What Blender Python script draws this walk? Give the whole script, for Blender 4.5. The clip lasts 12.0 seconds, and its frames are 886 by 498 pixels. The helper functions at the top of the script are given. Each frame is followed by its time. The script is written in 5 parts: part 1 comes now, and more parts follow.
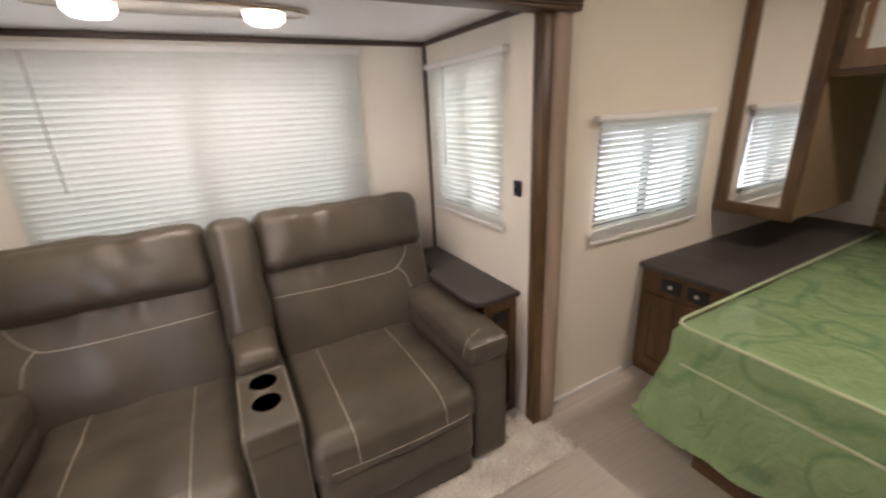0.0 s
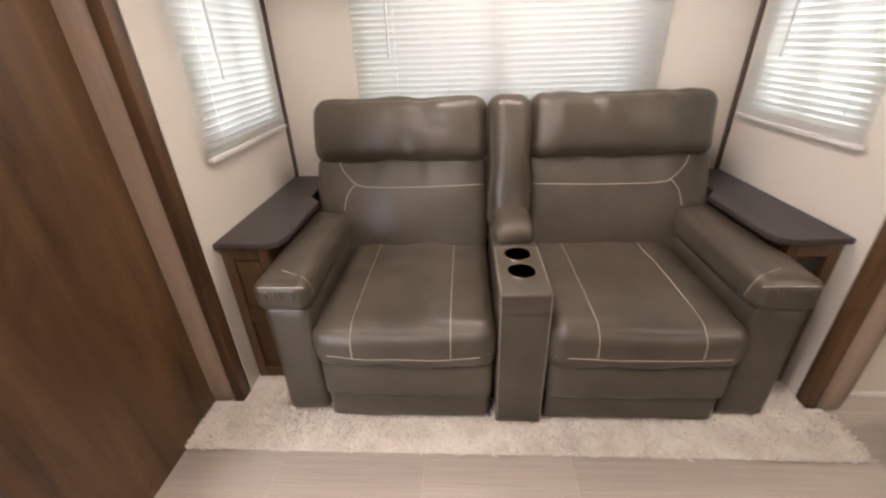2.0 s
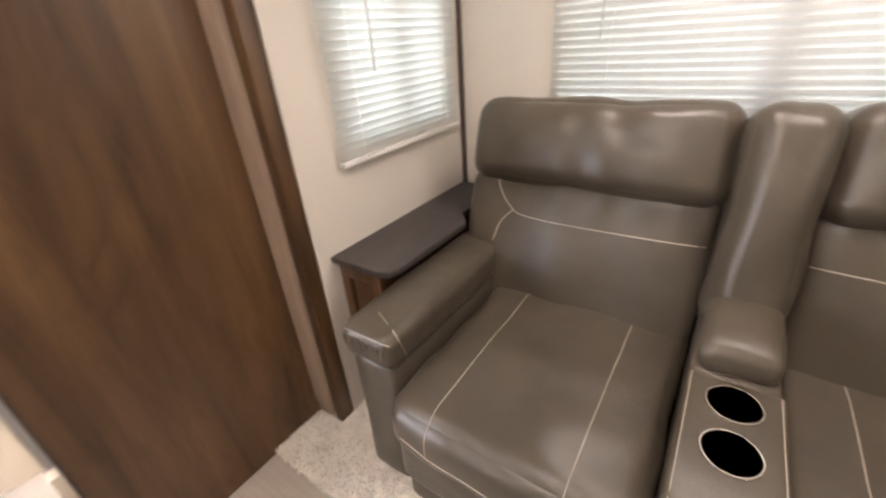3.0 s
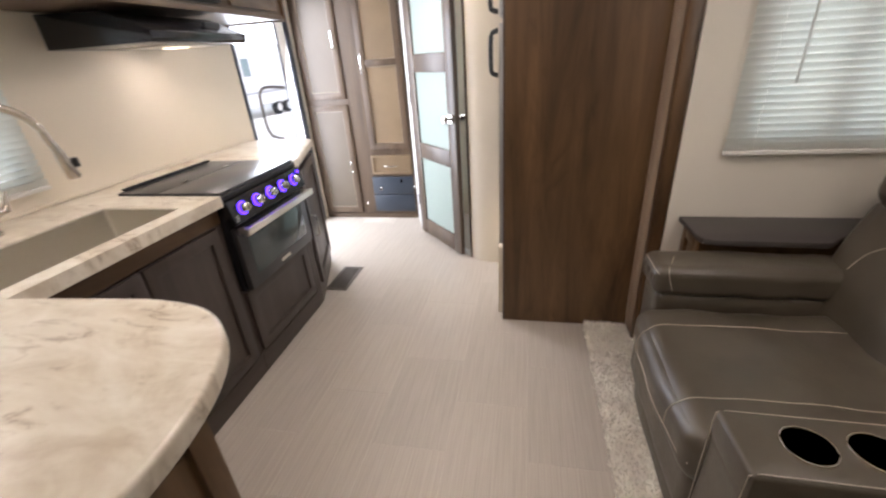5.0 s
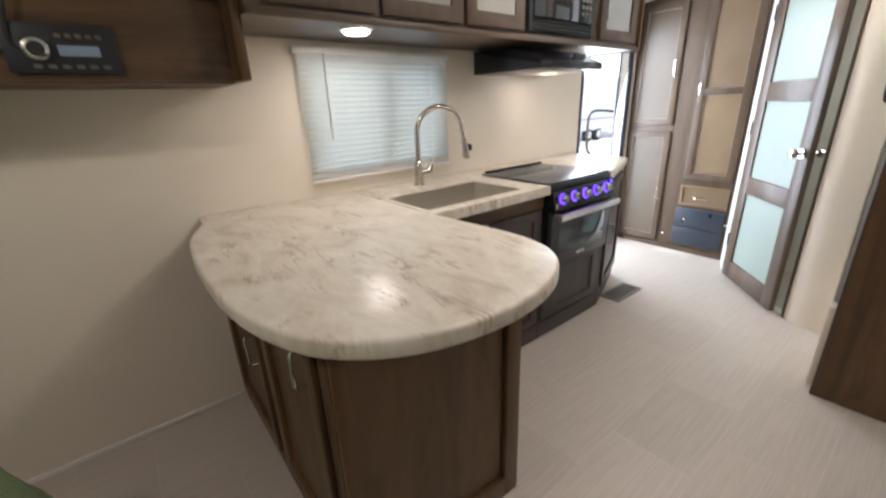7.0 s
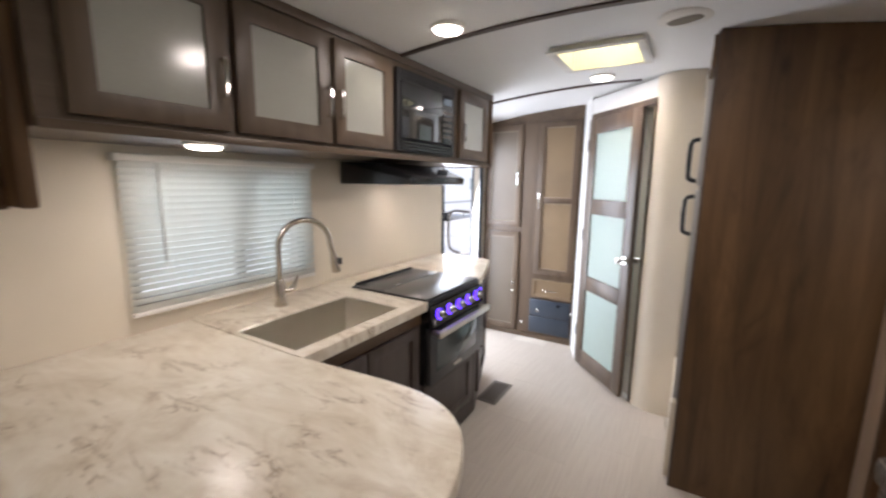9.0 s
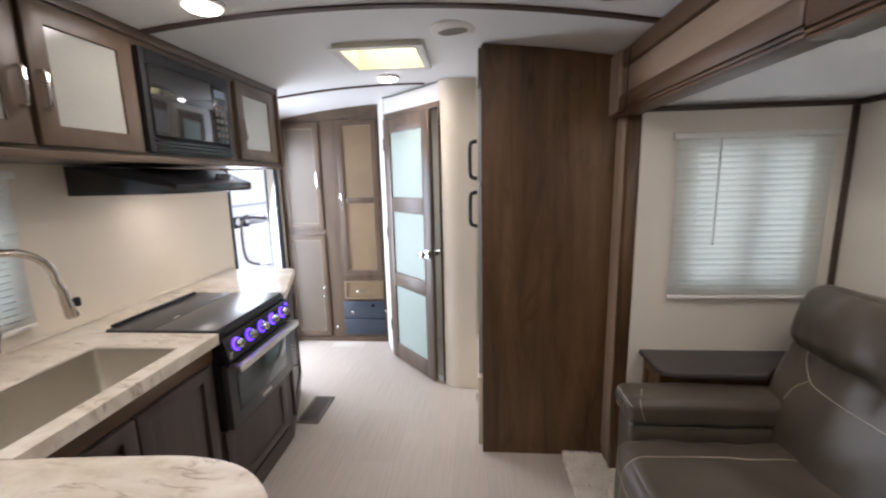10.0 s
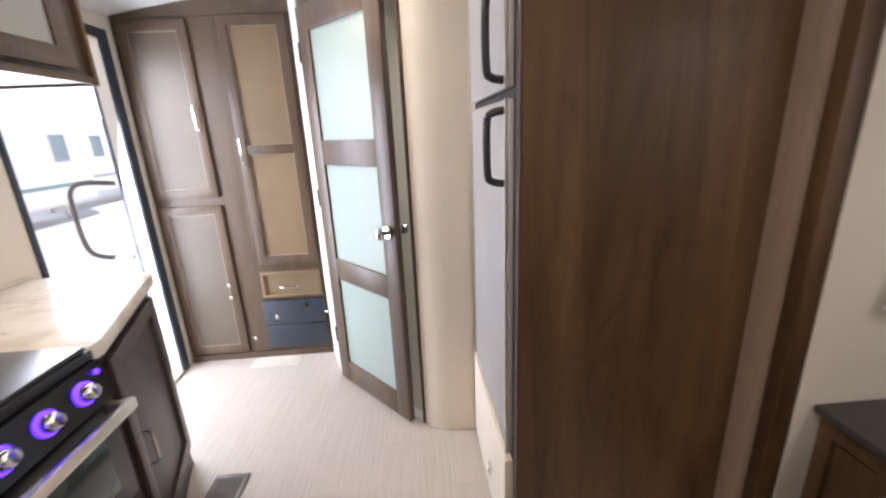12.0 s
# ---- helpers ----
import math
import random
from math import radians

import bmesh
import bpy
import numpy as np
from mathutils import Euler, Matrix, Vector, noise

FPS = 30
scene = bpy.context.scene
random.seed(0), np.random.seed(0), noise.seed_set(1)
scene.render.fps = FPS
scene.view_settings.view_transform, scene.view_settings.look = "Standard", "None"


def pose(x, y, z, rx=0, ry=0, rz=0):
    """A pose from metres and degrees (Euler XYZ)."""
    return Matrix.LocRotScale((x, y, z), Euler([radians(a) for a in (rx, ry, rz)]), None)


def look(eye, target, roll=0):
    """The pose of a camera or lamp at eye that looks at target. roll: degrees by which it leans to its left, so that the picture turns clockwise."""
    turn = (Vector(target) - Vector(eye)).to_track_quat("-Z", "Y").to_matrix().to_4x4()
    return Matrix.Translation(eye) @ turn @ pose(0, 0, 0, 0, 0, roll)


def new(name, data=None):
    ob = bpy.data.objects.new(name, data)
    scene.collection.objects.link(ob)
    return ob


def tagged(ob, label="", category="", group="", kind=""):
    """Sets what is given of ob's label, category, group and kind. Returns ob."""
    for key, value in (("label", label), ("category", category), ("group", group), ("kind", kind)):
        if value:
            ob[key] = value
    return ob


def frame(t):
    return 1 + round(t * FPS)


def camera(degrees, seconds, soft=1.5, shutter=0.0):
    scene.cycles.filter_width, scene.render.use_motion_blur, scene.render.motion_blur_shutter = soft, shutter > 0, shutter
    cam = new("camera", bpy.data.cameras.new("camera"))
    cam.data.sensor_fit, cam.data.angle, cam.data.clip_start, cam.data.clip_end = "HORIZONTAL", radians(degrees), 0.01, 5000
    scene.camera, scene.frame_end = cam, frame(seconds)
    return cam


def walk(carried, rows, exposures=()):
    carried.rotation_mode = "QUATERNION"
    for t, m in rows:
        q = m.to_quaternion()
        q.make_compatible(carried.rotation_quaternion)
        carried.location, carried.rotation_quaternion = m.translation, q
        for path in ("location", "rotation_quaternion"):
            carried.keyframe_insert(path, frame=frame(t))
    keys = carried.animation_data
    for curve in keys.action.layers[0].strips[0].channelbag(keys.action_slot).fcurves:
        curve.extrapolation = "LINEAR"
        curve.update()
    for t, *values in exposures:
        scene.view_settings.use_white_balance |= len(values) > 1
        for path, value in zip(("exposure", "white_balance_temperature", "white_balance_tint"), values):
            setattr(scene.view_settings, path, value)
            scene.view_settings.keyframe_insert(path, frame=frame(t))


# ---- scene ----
cam = camera(95.3, 12.0, 2.2, 0.3)
EXPOSURES = [(0, 0.35, 6250, 19), (0.5, 0.45, 6200, 19), (1, 0.6, 6200, 20), (2.0, 0.65, 6200, 20), (3.2, 0.75, 6250, 19), (5, 0.05, 6050, 16), (6, -0.1, 5850, 14), (7.2, -0.1, 5800, 12), (9, -0.25, 5950, 15), (9.6, -0.25, 5750, 15), (11, -0.05, 5800, 15), (12, -0.15, 6000, 18)]
PATH = [
    (0, (1.118, 1.249, 1.473), (2.002, 2.92, 0.822), -2.9),
    (0.5, (0.981, 1.189, 1.441), (1.416, 3.041, 0.824), -1.7),
    (1, (0.894, 1.175, 1.388), (1.086, 3.038, 0.687), -0.8),
    (1.5, (0.894, 1.191, 1.334), (0.948, 3.012, 0.508), -1.0),
    (2, (0.911, 1.306, 1.306), (0.8, 3.077, 0.383), -2.1),
    (2.5, (0.921, 1.597, 1.287), (0.483, 3.312, 0.355), -3.8),
    (3, (0.976, 1.848, 1.287), (-0.07, 3.272, 0.349), -4.4),
    (3.2, (1.047, 1.843, 1.274), (-0.209, 3.111, 0.371), -2.8),
    (4.8, (1.738, 1.902, 1.358), (-0.049, 1.641, 0.501), -4.3),
    (5, (1.788, 1.906, 1.371), (0.029, 1.513, 0.505), -4.05),
    (5.5, (1.917, 1.831, 1.331), (0.273, 1.099, 0.458), -3.7),
    (6, (2.021, 1.828, 1.317), (0.6, 0.726, 0.442), -3.4),
    (6.5, (2.112, 1.918, 1.278), (0.884, 0.591, 0.423), -2.6),
    (7, (2.137, 1.949, 1.327), (0.967, 0.473, 0.652), -2.2),
    (7.2, (2.143, 1.959, 1.369), (0.976, 0.439, 0.798), -2.1),
    (8.8, (2.087, 1.784, 1.491), (0.527, 0.579, 1.154), 0.8),
    (9, (2.038, 1.761, 1.501), (0.351, 0.738, 1.174), 0.7),
    (9.5, (1.961, 1.756, 1.526), (0.063, 1.213, 1.201), -0.3),
    (10, (1.937, 1.766, 1.53), (-0.026, 1.604, 1.181), -1.3),
    (10.5, (1.87, 1.759, 1.512), (-0.09, 1.765, 1.116), -2.0),
    (11, (1.599, 1.743, 1.469), (-0.349, 1.722, 1.015), -2.7),
    (11.5, (1.243, 1.69, 1.439), (-0.692, 1.659, 0.934), -3.1),
    (12, (0.833, 1.555, 1.41), (-1.082, 1.668, 0.845), -2.6),
]
walk(cam, [(t, look(eye, target, roll)) for t, eye, target, roll in PATH], EXPOSURES)

# ---- world, sun, exposure ----
world = bpy.data.worlds.new("sky")
scene.world = world
world.use_nodes = True
_n = world.node_tree.nodes
_sky = _n.new("ShaderNodeTexSky")
_sky.sky_type = "NISHITA"
_sky.sun_disc = False
_sky.sun_elevation, _sky.sun_rotation = radians(52), radians(45)
world.node_tree.links.new(_sky.outputs[0], _n["Background"].inputs[0])
_n["Background"].inputs[1].default_value = 0.15
sun = new("sun", bpy.data.lights.new("sun", "SUN"))
sun.data.energy, sun.data.angle, sun.data.color = 5.0, radians(0.5), (1.0, 0.95, 0.88)
sun.matrix_world = look((0, 0, 0), (-math.sin(radians(45)) * 0.616, -math.cos(radians(45)) * 0.616, -0.788))


def area(name, eye, target, sx, sy, watts, color=(1, 1, 1), shape="RECTANGLE"):
    ob = new(name, bpy.data.lights.new(name, "AREA"))
    ob.data.shape, ob.data.size, ob.data.size_y, ob.data.energy, ob.data.color = shape, sx, sy, watts, color
    ob.matrix_world = look(eye, target)
    return ob


DAY = (1.0, 0.99, 0.96)
WARM = (1.0, 0.855, 0.71)
SKYBLUE = (0.80, 0.93, 1.0)
area("door_daylight", (-1.2, -0.12, 1.0), (-1.2, 1, 0.75), 0.64, 1.75, 42, (0.95, 0.98, 1.0))
area("slide_window_daylight", (1.11, 3.56, 1.36), (1.11, 2, 1.3), 1.30, 0.74, 0.3, DAY)
area("slide_left_window_daylight", (-0.16, 3.0, 1.32), (1, 3.0, 1.3), 0.54, 0.64, 4.0, DAY)
area("slide_right_window_daylight", (2.36, 3.0, 1.32), (1, 3.0, 1.3), 0.54, 0.64, 2.2, DAY)
area("kitchen_window_daylight", (0.97, -0.14, 1.28), (0.97, 1, 1.25), 0.80, 0.55, 1.8, SKYBLUE)
area("bed_window_daylight", (2.97, 2.70, 1.13), (2.97, 1, 1.1), 0.74, 0.48, 2.2, SKYBLUE)
area("skylight_daylight", (-0.31, 1.3, 2.36), (-0.31, 1.3, 0), 0.34, 0.34, 5, DAY)

# ---- materials ----


def nodes_of(name):
    m = bpy.data.materials.new(name)
    m.use_nodes = True
    nt = m.node_tree
    return m, nt, nt.nodes["Principled BSDF"]


def mapped(nt, scale):
    tc, mp = nt.nodes.new("ShaderNodeTexCoord"), nt.nodes.new("ShaderNodeMapping")
    nt.links.new(tc.outputs["Object"], mp.inputs[0])
    mp.inputs["Scale"].default_value = scale
    return mp.outputs[0]


def noise_tex(nt, vec, scale, detail=4.0, rough=0.55, dist=0.0):
    n = nt.nodes.new("ShaderNodeTexNoise")
    nt.links.new(vec, n.inputs["Vector"])
    n.inputs["Scale"].default_value, n.inputs["Detail"].default_value = scale, detail
    n.inputs["Roughness"].default_value, n.inputs["Distortion"].default_value = rough, dist
    return n.outputs["Fac"]


def ramp(nt, fac, stops):
    r = nt.nodes.new("ShaderNodeValToRGB")
    nt.links.new(fac, r.inputs[0])
    el = r.color_ramp.elements
    while len(el) < len(stops):
        el.new(0.5)
    for e, (p, c) in zip(el, stops):
        e.position, e.color = p, (*c, 1)
    return r.outputs[0]


def mixed(nt, a, b, fac=0.5, kind="MULTIPLY"):
    m = nt.nodes.new("ShaderNodeMix")
    m.data_type, m.blend_type = "RGBA", kind
    m.inputs[0].default_value = fac
    nt.links.new(a, m.inputs[6])
    nt.links.new(b, m.inputs[7])
    return m.outputs[2]


def bumped(nt, bsdf, height, strength, distance=0.002):
    b = nt.nodes.new("ShaderNodeBump")
    b.inputs["Strength"].default_value, b.inputs["Distance"].default_value = strength, distance
    nt.links.new(height, b.inputs["Height"])
    nt.links.new(b.outputs[0], bsdf.inputs["Normal"])


def sc(c, k):
    return tuple(min(1, v * k) for v in c)


def plain(name, color, rough=0.5, metal=0.0, vary=0.12, scale=6.0, fine=180.0, bump=0.15, coat=0.0):
    m, nt, p = nodes_of(name)
    v = mapped(nt, (1, 1, 1))
    big = ramp(nt, noise_tex(nt, v, scale), [(0.3, sc(color, 1 - vary)), (0.7, sc(color, 1 + vary))])
    small = noise_tex(nt, v, fine, 3)
    nt.links.new(mixed(nt, big, ramp(nt, small, [(0.3, (0.9, 0.9, 0.9)), (0.7, (1, 1, 1))]), 0.6), p.inputs["Base Color"])
    p.inputs["Roughness"].default_value, p.inputs["Metallic"].default_value = rough, metal
    p.inputs["Coat Weight"].default_value = coat
    if bump:
        bumped(nt, p, small, bump, 0.001)
    return m


def wood(name, dark, light, along="z", rough=0.42, knots=True, tight=1.0):
    m, nt, p = nodes_of(name)
    s = {"x": (0.9, 10, 10), "y": (10, 0.9, 10), "z": (10, 10, 0.9)}[along]
    v = mapped(nt, tuple(a * tight for a in s))
    grain = noise_tex(nt, v, 0.9, 6, 0.6, 0.8)
    fine = noise_tex(nt, v, 14, 4, 0.6)
    c = ramp(nt, grain, [(0.28, dark), (0.5, tuple((a + b) / 2 for a, b in zip(dark, light))), (0.72, light)])
    c = mixed(nt, c, ramp(nt, fine, [(0.35, (0.80, 0.79, 0.78)), (0.6, (1, 1, 1))]), 0.3)
    if knots:
        w = mapped(nt, {"x": (1.3, 3.6, 3.6), "y": (3.6, 1.3, 3.6), "z": (3.6, 3.6, 1.3)}[along])
        blot = noise_tex(nt, w, 1.7, 4, 0.6, 1.0)
        c = mixed(nt, c, ramp(nt, blot, [(0.26, (0.35, 0.32, 0.3)), (0.36, (0.75, 0.73, 0.72)), (0.46, (1, 1, 1)), (0.58, (1, 1, 1)), (0.74, (0.62, 0.6, 0.58))]), 0.8)
        vo = nt.nodes.new("ShaderNodeTexVoronoi")
        nt.links.new(mapped(nt, {"x": (1.6, 4.2, 4.2), "y": (4.2, 1.6, 4.2), "z": (4.2, 4.2, 1.6)}[along]), vo.inputs["Vector"])
        vo.inputs["Scale"].default_value = 1.15
        c = mixed(nt, c, ramp(nt, vo.outputs["Distance"], [(0.03, (0.32, 0.28, 0.25)), (0.09, (0.8, 0.78, 0.76)), (0.14, (1, 1, 1))]), 0.8)
    nt.links.new(c, p.inputs["Base Color"])
    p.inputs["Roughness"].default_value = rough
    bumped(nt, p, fine, 0.12, 0.001)
    return m


WALNUT = ((0.055, 0.028, 0.012), (0.170, 0.094, 0.041))
M = {}
M["wood_z"] = wood("dark_wood_upright", *WALNUT, "z")
M["wood_x"] = wood("dark_wood_along", *WALNUT, "x")
M["wood_y"] = wood("dark_wood_across", *WALNUT, "y")
M["cab_z"] = wood("cabinet_wood_upright", (0.066, 0.043, 0.027), (0.128, 0.087, 0.055), "z", 0.4, False)
M["cab_x"] = wood("cabinet_wood_along", (0.066, 0.043, 0.027), (0.128, 0.087, 0.055), "x", 0.4, False)
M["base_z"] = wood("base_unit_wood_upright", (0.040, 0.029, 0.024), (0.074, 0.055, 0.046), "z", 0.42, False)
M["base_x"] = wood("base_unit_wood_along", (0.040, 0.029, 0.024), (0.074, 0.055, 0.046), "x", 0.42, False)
M["panel_tan"] = plain("tan_panel", (0.19, 0.130, 0.072), 0.5, 0, 0.1, 3, 120)
# tan panel greyed: sheen of the doorway light put into the colour
M["panel_sheen"] = plain("door_sheen_panel", (0.122, 0.094, 0.066), 0.42, 0, 0.08, 3, 120)
# bead paler than its door: the specular edge line is painted in
M["bead"] = plain("highlit_bead", (0.27, 0.215, 0.155), 0.35, 0, 0.1)
M["slat_dark"] = wood("charcoal_laminate", (0.042, 0.036, 0.034), (0.068, 0.058, 0.054), "y", 0.45, False)
M["post"] = wood("light_post", (0.26, 0.19, 0.135), (0.40, 0.30, 0.22), "z", 0.5, False)
M["post_x"] = wood("light_beam", (0.26, 0.19, 0.135), (0.40, 0.30, 0.22), "x", 0.5, False)
M["head_wood"] = wood("planked_head", (0.14, 0.085, 0.045), (0.36, 0.24, 0.14), "y", 0.5)
M["wall"] = plain("wall_vinyl", (0.76, 0.685, 0.57), 0.55, 0, 0.03, 2.0, 260, 0.2)
M["wall_white"] = plain("white_wall_vinyl", (0.79, 0.735, 0.65), 0.55, 0, 0.03, 2.0, 260, 0.2)
M["ceiling"] = plain("ceiling_vinyl", (0.80, 0.80, 0.79), 0.5, 0, 0.02, 2.0, 220, 0.15)
M["white"] = plain("white_plastic", (0.80, 0.78, 0.74), 0.4, 0, 0.03)
M["trim_dark"] = plain("dark_trim", (0.07, 0.045, 0.035), 0.45, 0, 0.1)
M["black"] = plain("black_enamel", (0.012, 0.012, 0.014), 0.18, 0, 0.1, bump=0.03)
M["black_matte"] = plain("black_plastic", (0.016, 0.016, 0.018), 0.5, 0, 0.1)
M["glass_black"] = plain("black_glass", (0.022, 0.023, 0.024), 0.08, 0, 0.05, bump=0.0, coat=0.6)
M["steel"] = plain("brushed_steel", (0.72, 0.68, 0.61), 0.33, 1.0, 0.06, 3, 300, 0.06)
M["nickel"] = plain("brushed_nickel", (0.62, 0.56, 0.49), 0.24, 1.0, 0.04, 3, 300, 0.03)
M["chrome"] = plain("polished_metal", (0.75, 0.74, 0.72), 0.14, 1.0, 0.03, 3, 300, 0.02)
M["grille"] = plain("bronze_grille", (0.17, 0.15, 0.13), 0.45, 0.6, 0.1)
M["safe"] = plain("slate_safe", (0.035, 0.045, 0.062), 0.4, 0, 0.1)
M["fridge"] = plain("grey_fridge_panel", (0.46, 0.46, 0.47), 0.38, 0.2, 0.04)
M["concrete"] = plain("pale_concrete", (0.72, 0.70, 0.67), 0.9, 0, 0.12, 0.6, 30, 0.4)
M["gelcoat"] = plain("white_gelcoat", (0.82, 0.82, 0.80), 0.3, 0, 0.02, bump=0.02)
M["wand"] = plain("smoky_wand", (0.58, 0.58, 0.55), 0.25, 0, 0.05)
M["lid"] = plain("smoked_glass_lid", (0.05, 0.05, 0.052), 0.3, 0, 0.06, bump=0.02)
M["oven"] = plain("graphite_enamel", (0.045, 0.043, 0.043), 0.32, 0.2, 0.08)
# dark panes paled to paint in the outdoor glare; also colours the green stripe
M["pale_window"] = plain("washed_out_glass", (0.26, 0.33, 0.33), 0.1, 0, 0.05, bump=0)
M["tyre"] = plain("tyre_rubber", (0.02, 0.02, 0.02), 0.8)
M["thread"] = plain("tan_thread", (0.46, 0.40, 0.33), 0.7, 0, 0.05)
M["curtain_white"] = plain("white_wall_panel", (0.78, 0.77, 0.75), 0.5, 0, 0.03)
M["piping"] = plain("pale_green_piping", (0.52, 0.62, 0.36), 0.3, 0, 0.05)
M["seam"] = plain("pale_tile_seam", (0.62, 0.57, 0.50), 0.6)
M["yellowed"] = plain("yellowed_plastic", (0.80, 0.77, 0.64), 0.45, 0, 0.05)


def leather():
    m, nt, p = nodes_of("grey_leather")
    v = mapped(nt, (1, 1, 1))
    c = ramp(nt, noise_tex(nt, v, 5, 4), [(0.3, (0.066, 0.054, 0.039)), (0.7, (0.096, 0.079, 0.057))])
    vo = nt.nodes.new("ShaderNodeTexVoronoi")
    nt.links.new(v, vo.inputs["Vector"])
    vo.inputs["Scale"].default_value = 330
    nt.links.new(c, p.inputs["Base Color"])
    r = nt.nodes.new("ShaderNodeMapRange")
    nt.links.new(noise_tex(nt, v, 9, 3), r.inputs[0])
    r.inputs[3].default_value, r.inputs[4].default_value = 0.26, 0.38
    nt.links.new(r.outputs[0], p.inputs["Roughness"])
    add = nt.nodes.new("ShaderNodeMath")
    add.operation = "MULTIPLY_ADD"
    nt.links.new(vo.outputs["Distance"], add.inputs[0])
    add.inputs[1].default_value = 0.08
    nt.links.new(noise_tex(nt, v, 6, 4, 0.5, 1.0), add.inputs[2])
    bumped(nt, p, add.outputs[0], 0.34, 0.011)
    return m


def marble():
    m, nt, p = nodes_of("marble_laminate")
    v = mapped(nt, (1.7, 1.0, 1.0))
    base = ramp(nt, noise_tex(nt, v, 4.2, 6, 0.6, 1.0), [(0.30, (0.55, 0.475, 0.375)), (0.46, (0.68, 0.62, 0.52)), (0.62, (0.76, 0.71, 0.62)), (0.8, (0.79, 0.755, 0.68))])
    w = mapped(nt, (6.5, 1.5, 1.0))
    nt.nodes[w.node.name].inputs["Rotation"].default_value = (0, 0, radians(14))
    vein = noise_tex(nt, w, 2.6, 8, 0.62, 0.9)
    veins = ramp(nt, vein, [(0.455, (1, 1, 1)), (0.49, (0.74, 0.68, 0.62)), (0.500, (0.34, 0.27, 0.23)), (0.508, (0.80, 0.76, 0.72)), (0.55, (1, 1, 1))])
    mask = ramp(nt, noise_tex(nt, v, 5.0, 5, 0.6), [(0.50, (0, 0, 0)), (0.60, (1, 1, 1))])
    mx = nt.nodes.new("ShaderNodeMix")
    mx.data_type, mx.blend_type = "RGBA", "MULTIPLY"
    nt.links.new(mask, mx.inputs[0])
    nt.links.new(base, mx.inputs[6])
    nt.links.new(veins, mx.inputs[7])
    soft = ramp(nt, noise_tex(nt, w, 1.5, 7, 0.65, 1.4), [(0.40, (1, 1, 1)), (0.5, (0.86, 0.82, 0.78)), (0.60, (1, 1, 1))])
    nt.links.new(mixed(nt, mx.outputs[2], soft, 0.5), p.inputs["Base Color"])
    p.inputs["Roughness"].default_value = 0.30
    bumped(nt, p, noise_tex(nt, v, 160, 2), 0.06, 0.001)
    return m


def floor_tile():
    m, nt, p = nodes_of("linen_vinyl_tile")
    v = mapped(nt, (0.8, 46, 1))
    streak = noise_tex(nt, v, 3.0, 6, 0.6)
    info = nt.nodes.new("ShaderNodeObjectInfo")
    c = ramp(nt, streak, [(0.3, (0.43, 0.375, 0.32)), (0.5, (0.50, 0.445, 0.385)), (0.7, (0.55, 0.495, 0.435))])
    t = ramp(nt, info.outputs["Random"], [(0, (0.93, 0.93, 0.93)), (1, (1, 1, 1))])
    c = mixed(nt, c, t, 1.0)
    c = mixed(nt, c, ramp(nt, noise_tex(nt, mapped(nt, (1, 1, 1)), 2.5, 3), [(0.3, (0.93, 0.92, 0.91)), (0.7, (1, 1, 1))]), 0.8)
    nt.links.new(c, p.inputs["Base Color"])
    p.inputs["Roughness"].default_value = 0.36
    bumped(nt, p, streak, 0.08, 0.001)
    return m


def translucent(name, color, through_color, amount, rough=0.4):
    m, nt, p = nodes_of(name)
    p.inputs["Roughness"].default_value = rough
    v = mapped(nt, (1, 1, 1))
    nt.links.new(ramp(nt, noise_tex(nt, v, 30, 2), [(0.3, sc(color, 0.96)), (0.7, color)]), p.inputs["Base Color"])
    t, mx = nt.nodes.new("ShaderNodeBsdfTranslucent"), nt.nodes.new("ShaderNodeMixShader")
    t.inputs[0].default_value = (*through_color, 1)
    mx.inputs[0].default_value = amount
    nt.links.new(p.outputs[0], mx.inputs[1])
    nt.links.new(t.outputs[0], mx.inputs[2])
    nt.links.new(mx.outputs[0], nt.nodes["Material Output"].inputs[0])
    return m


def glass(name, color=(1, 1, 1), rough=0.0):
    m, nt, p = nodes_of(name)
    p.inputs["Base Color"].default_value = (*color, 1)
    p.inputs["Roughness"].default_value, p.inputs["Transmission Weight"].default_value, p.inputs["IOR"].default_value = rough, 1.0, 1.1
    return m


def glow(name, color, strength):
    m, nt, p = nodes_of(name)
    p.inputs["Base Color"].default_value = (*color, 1)
    p.inputs["Emission Color"].default_value, p.inputs["Emission Strength"].default_value = (*color, 1), strength
    return m


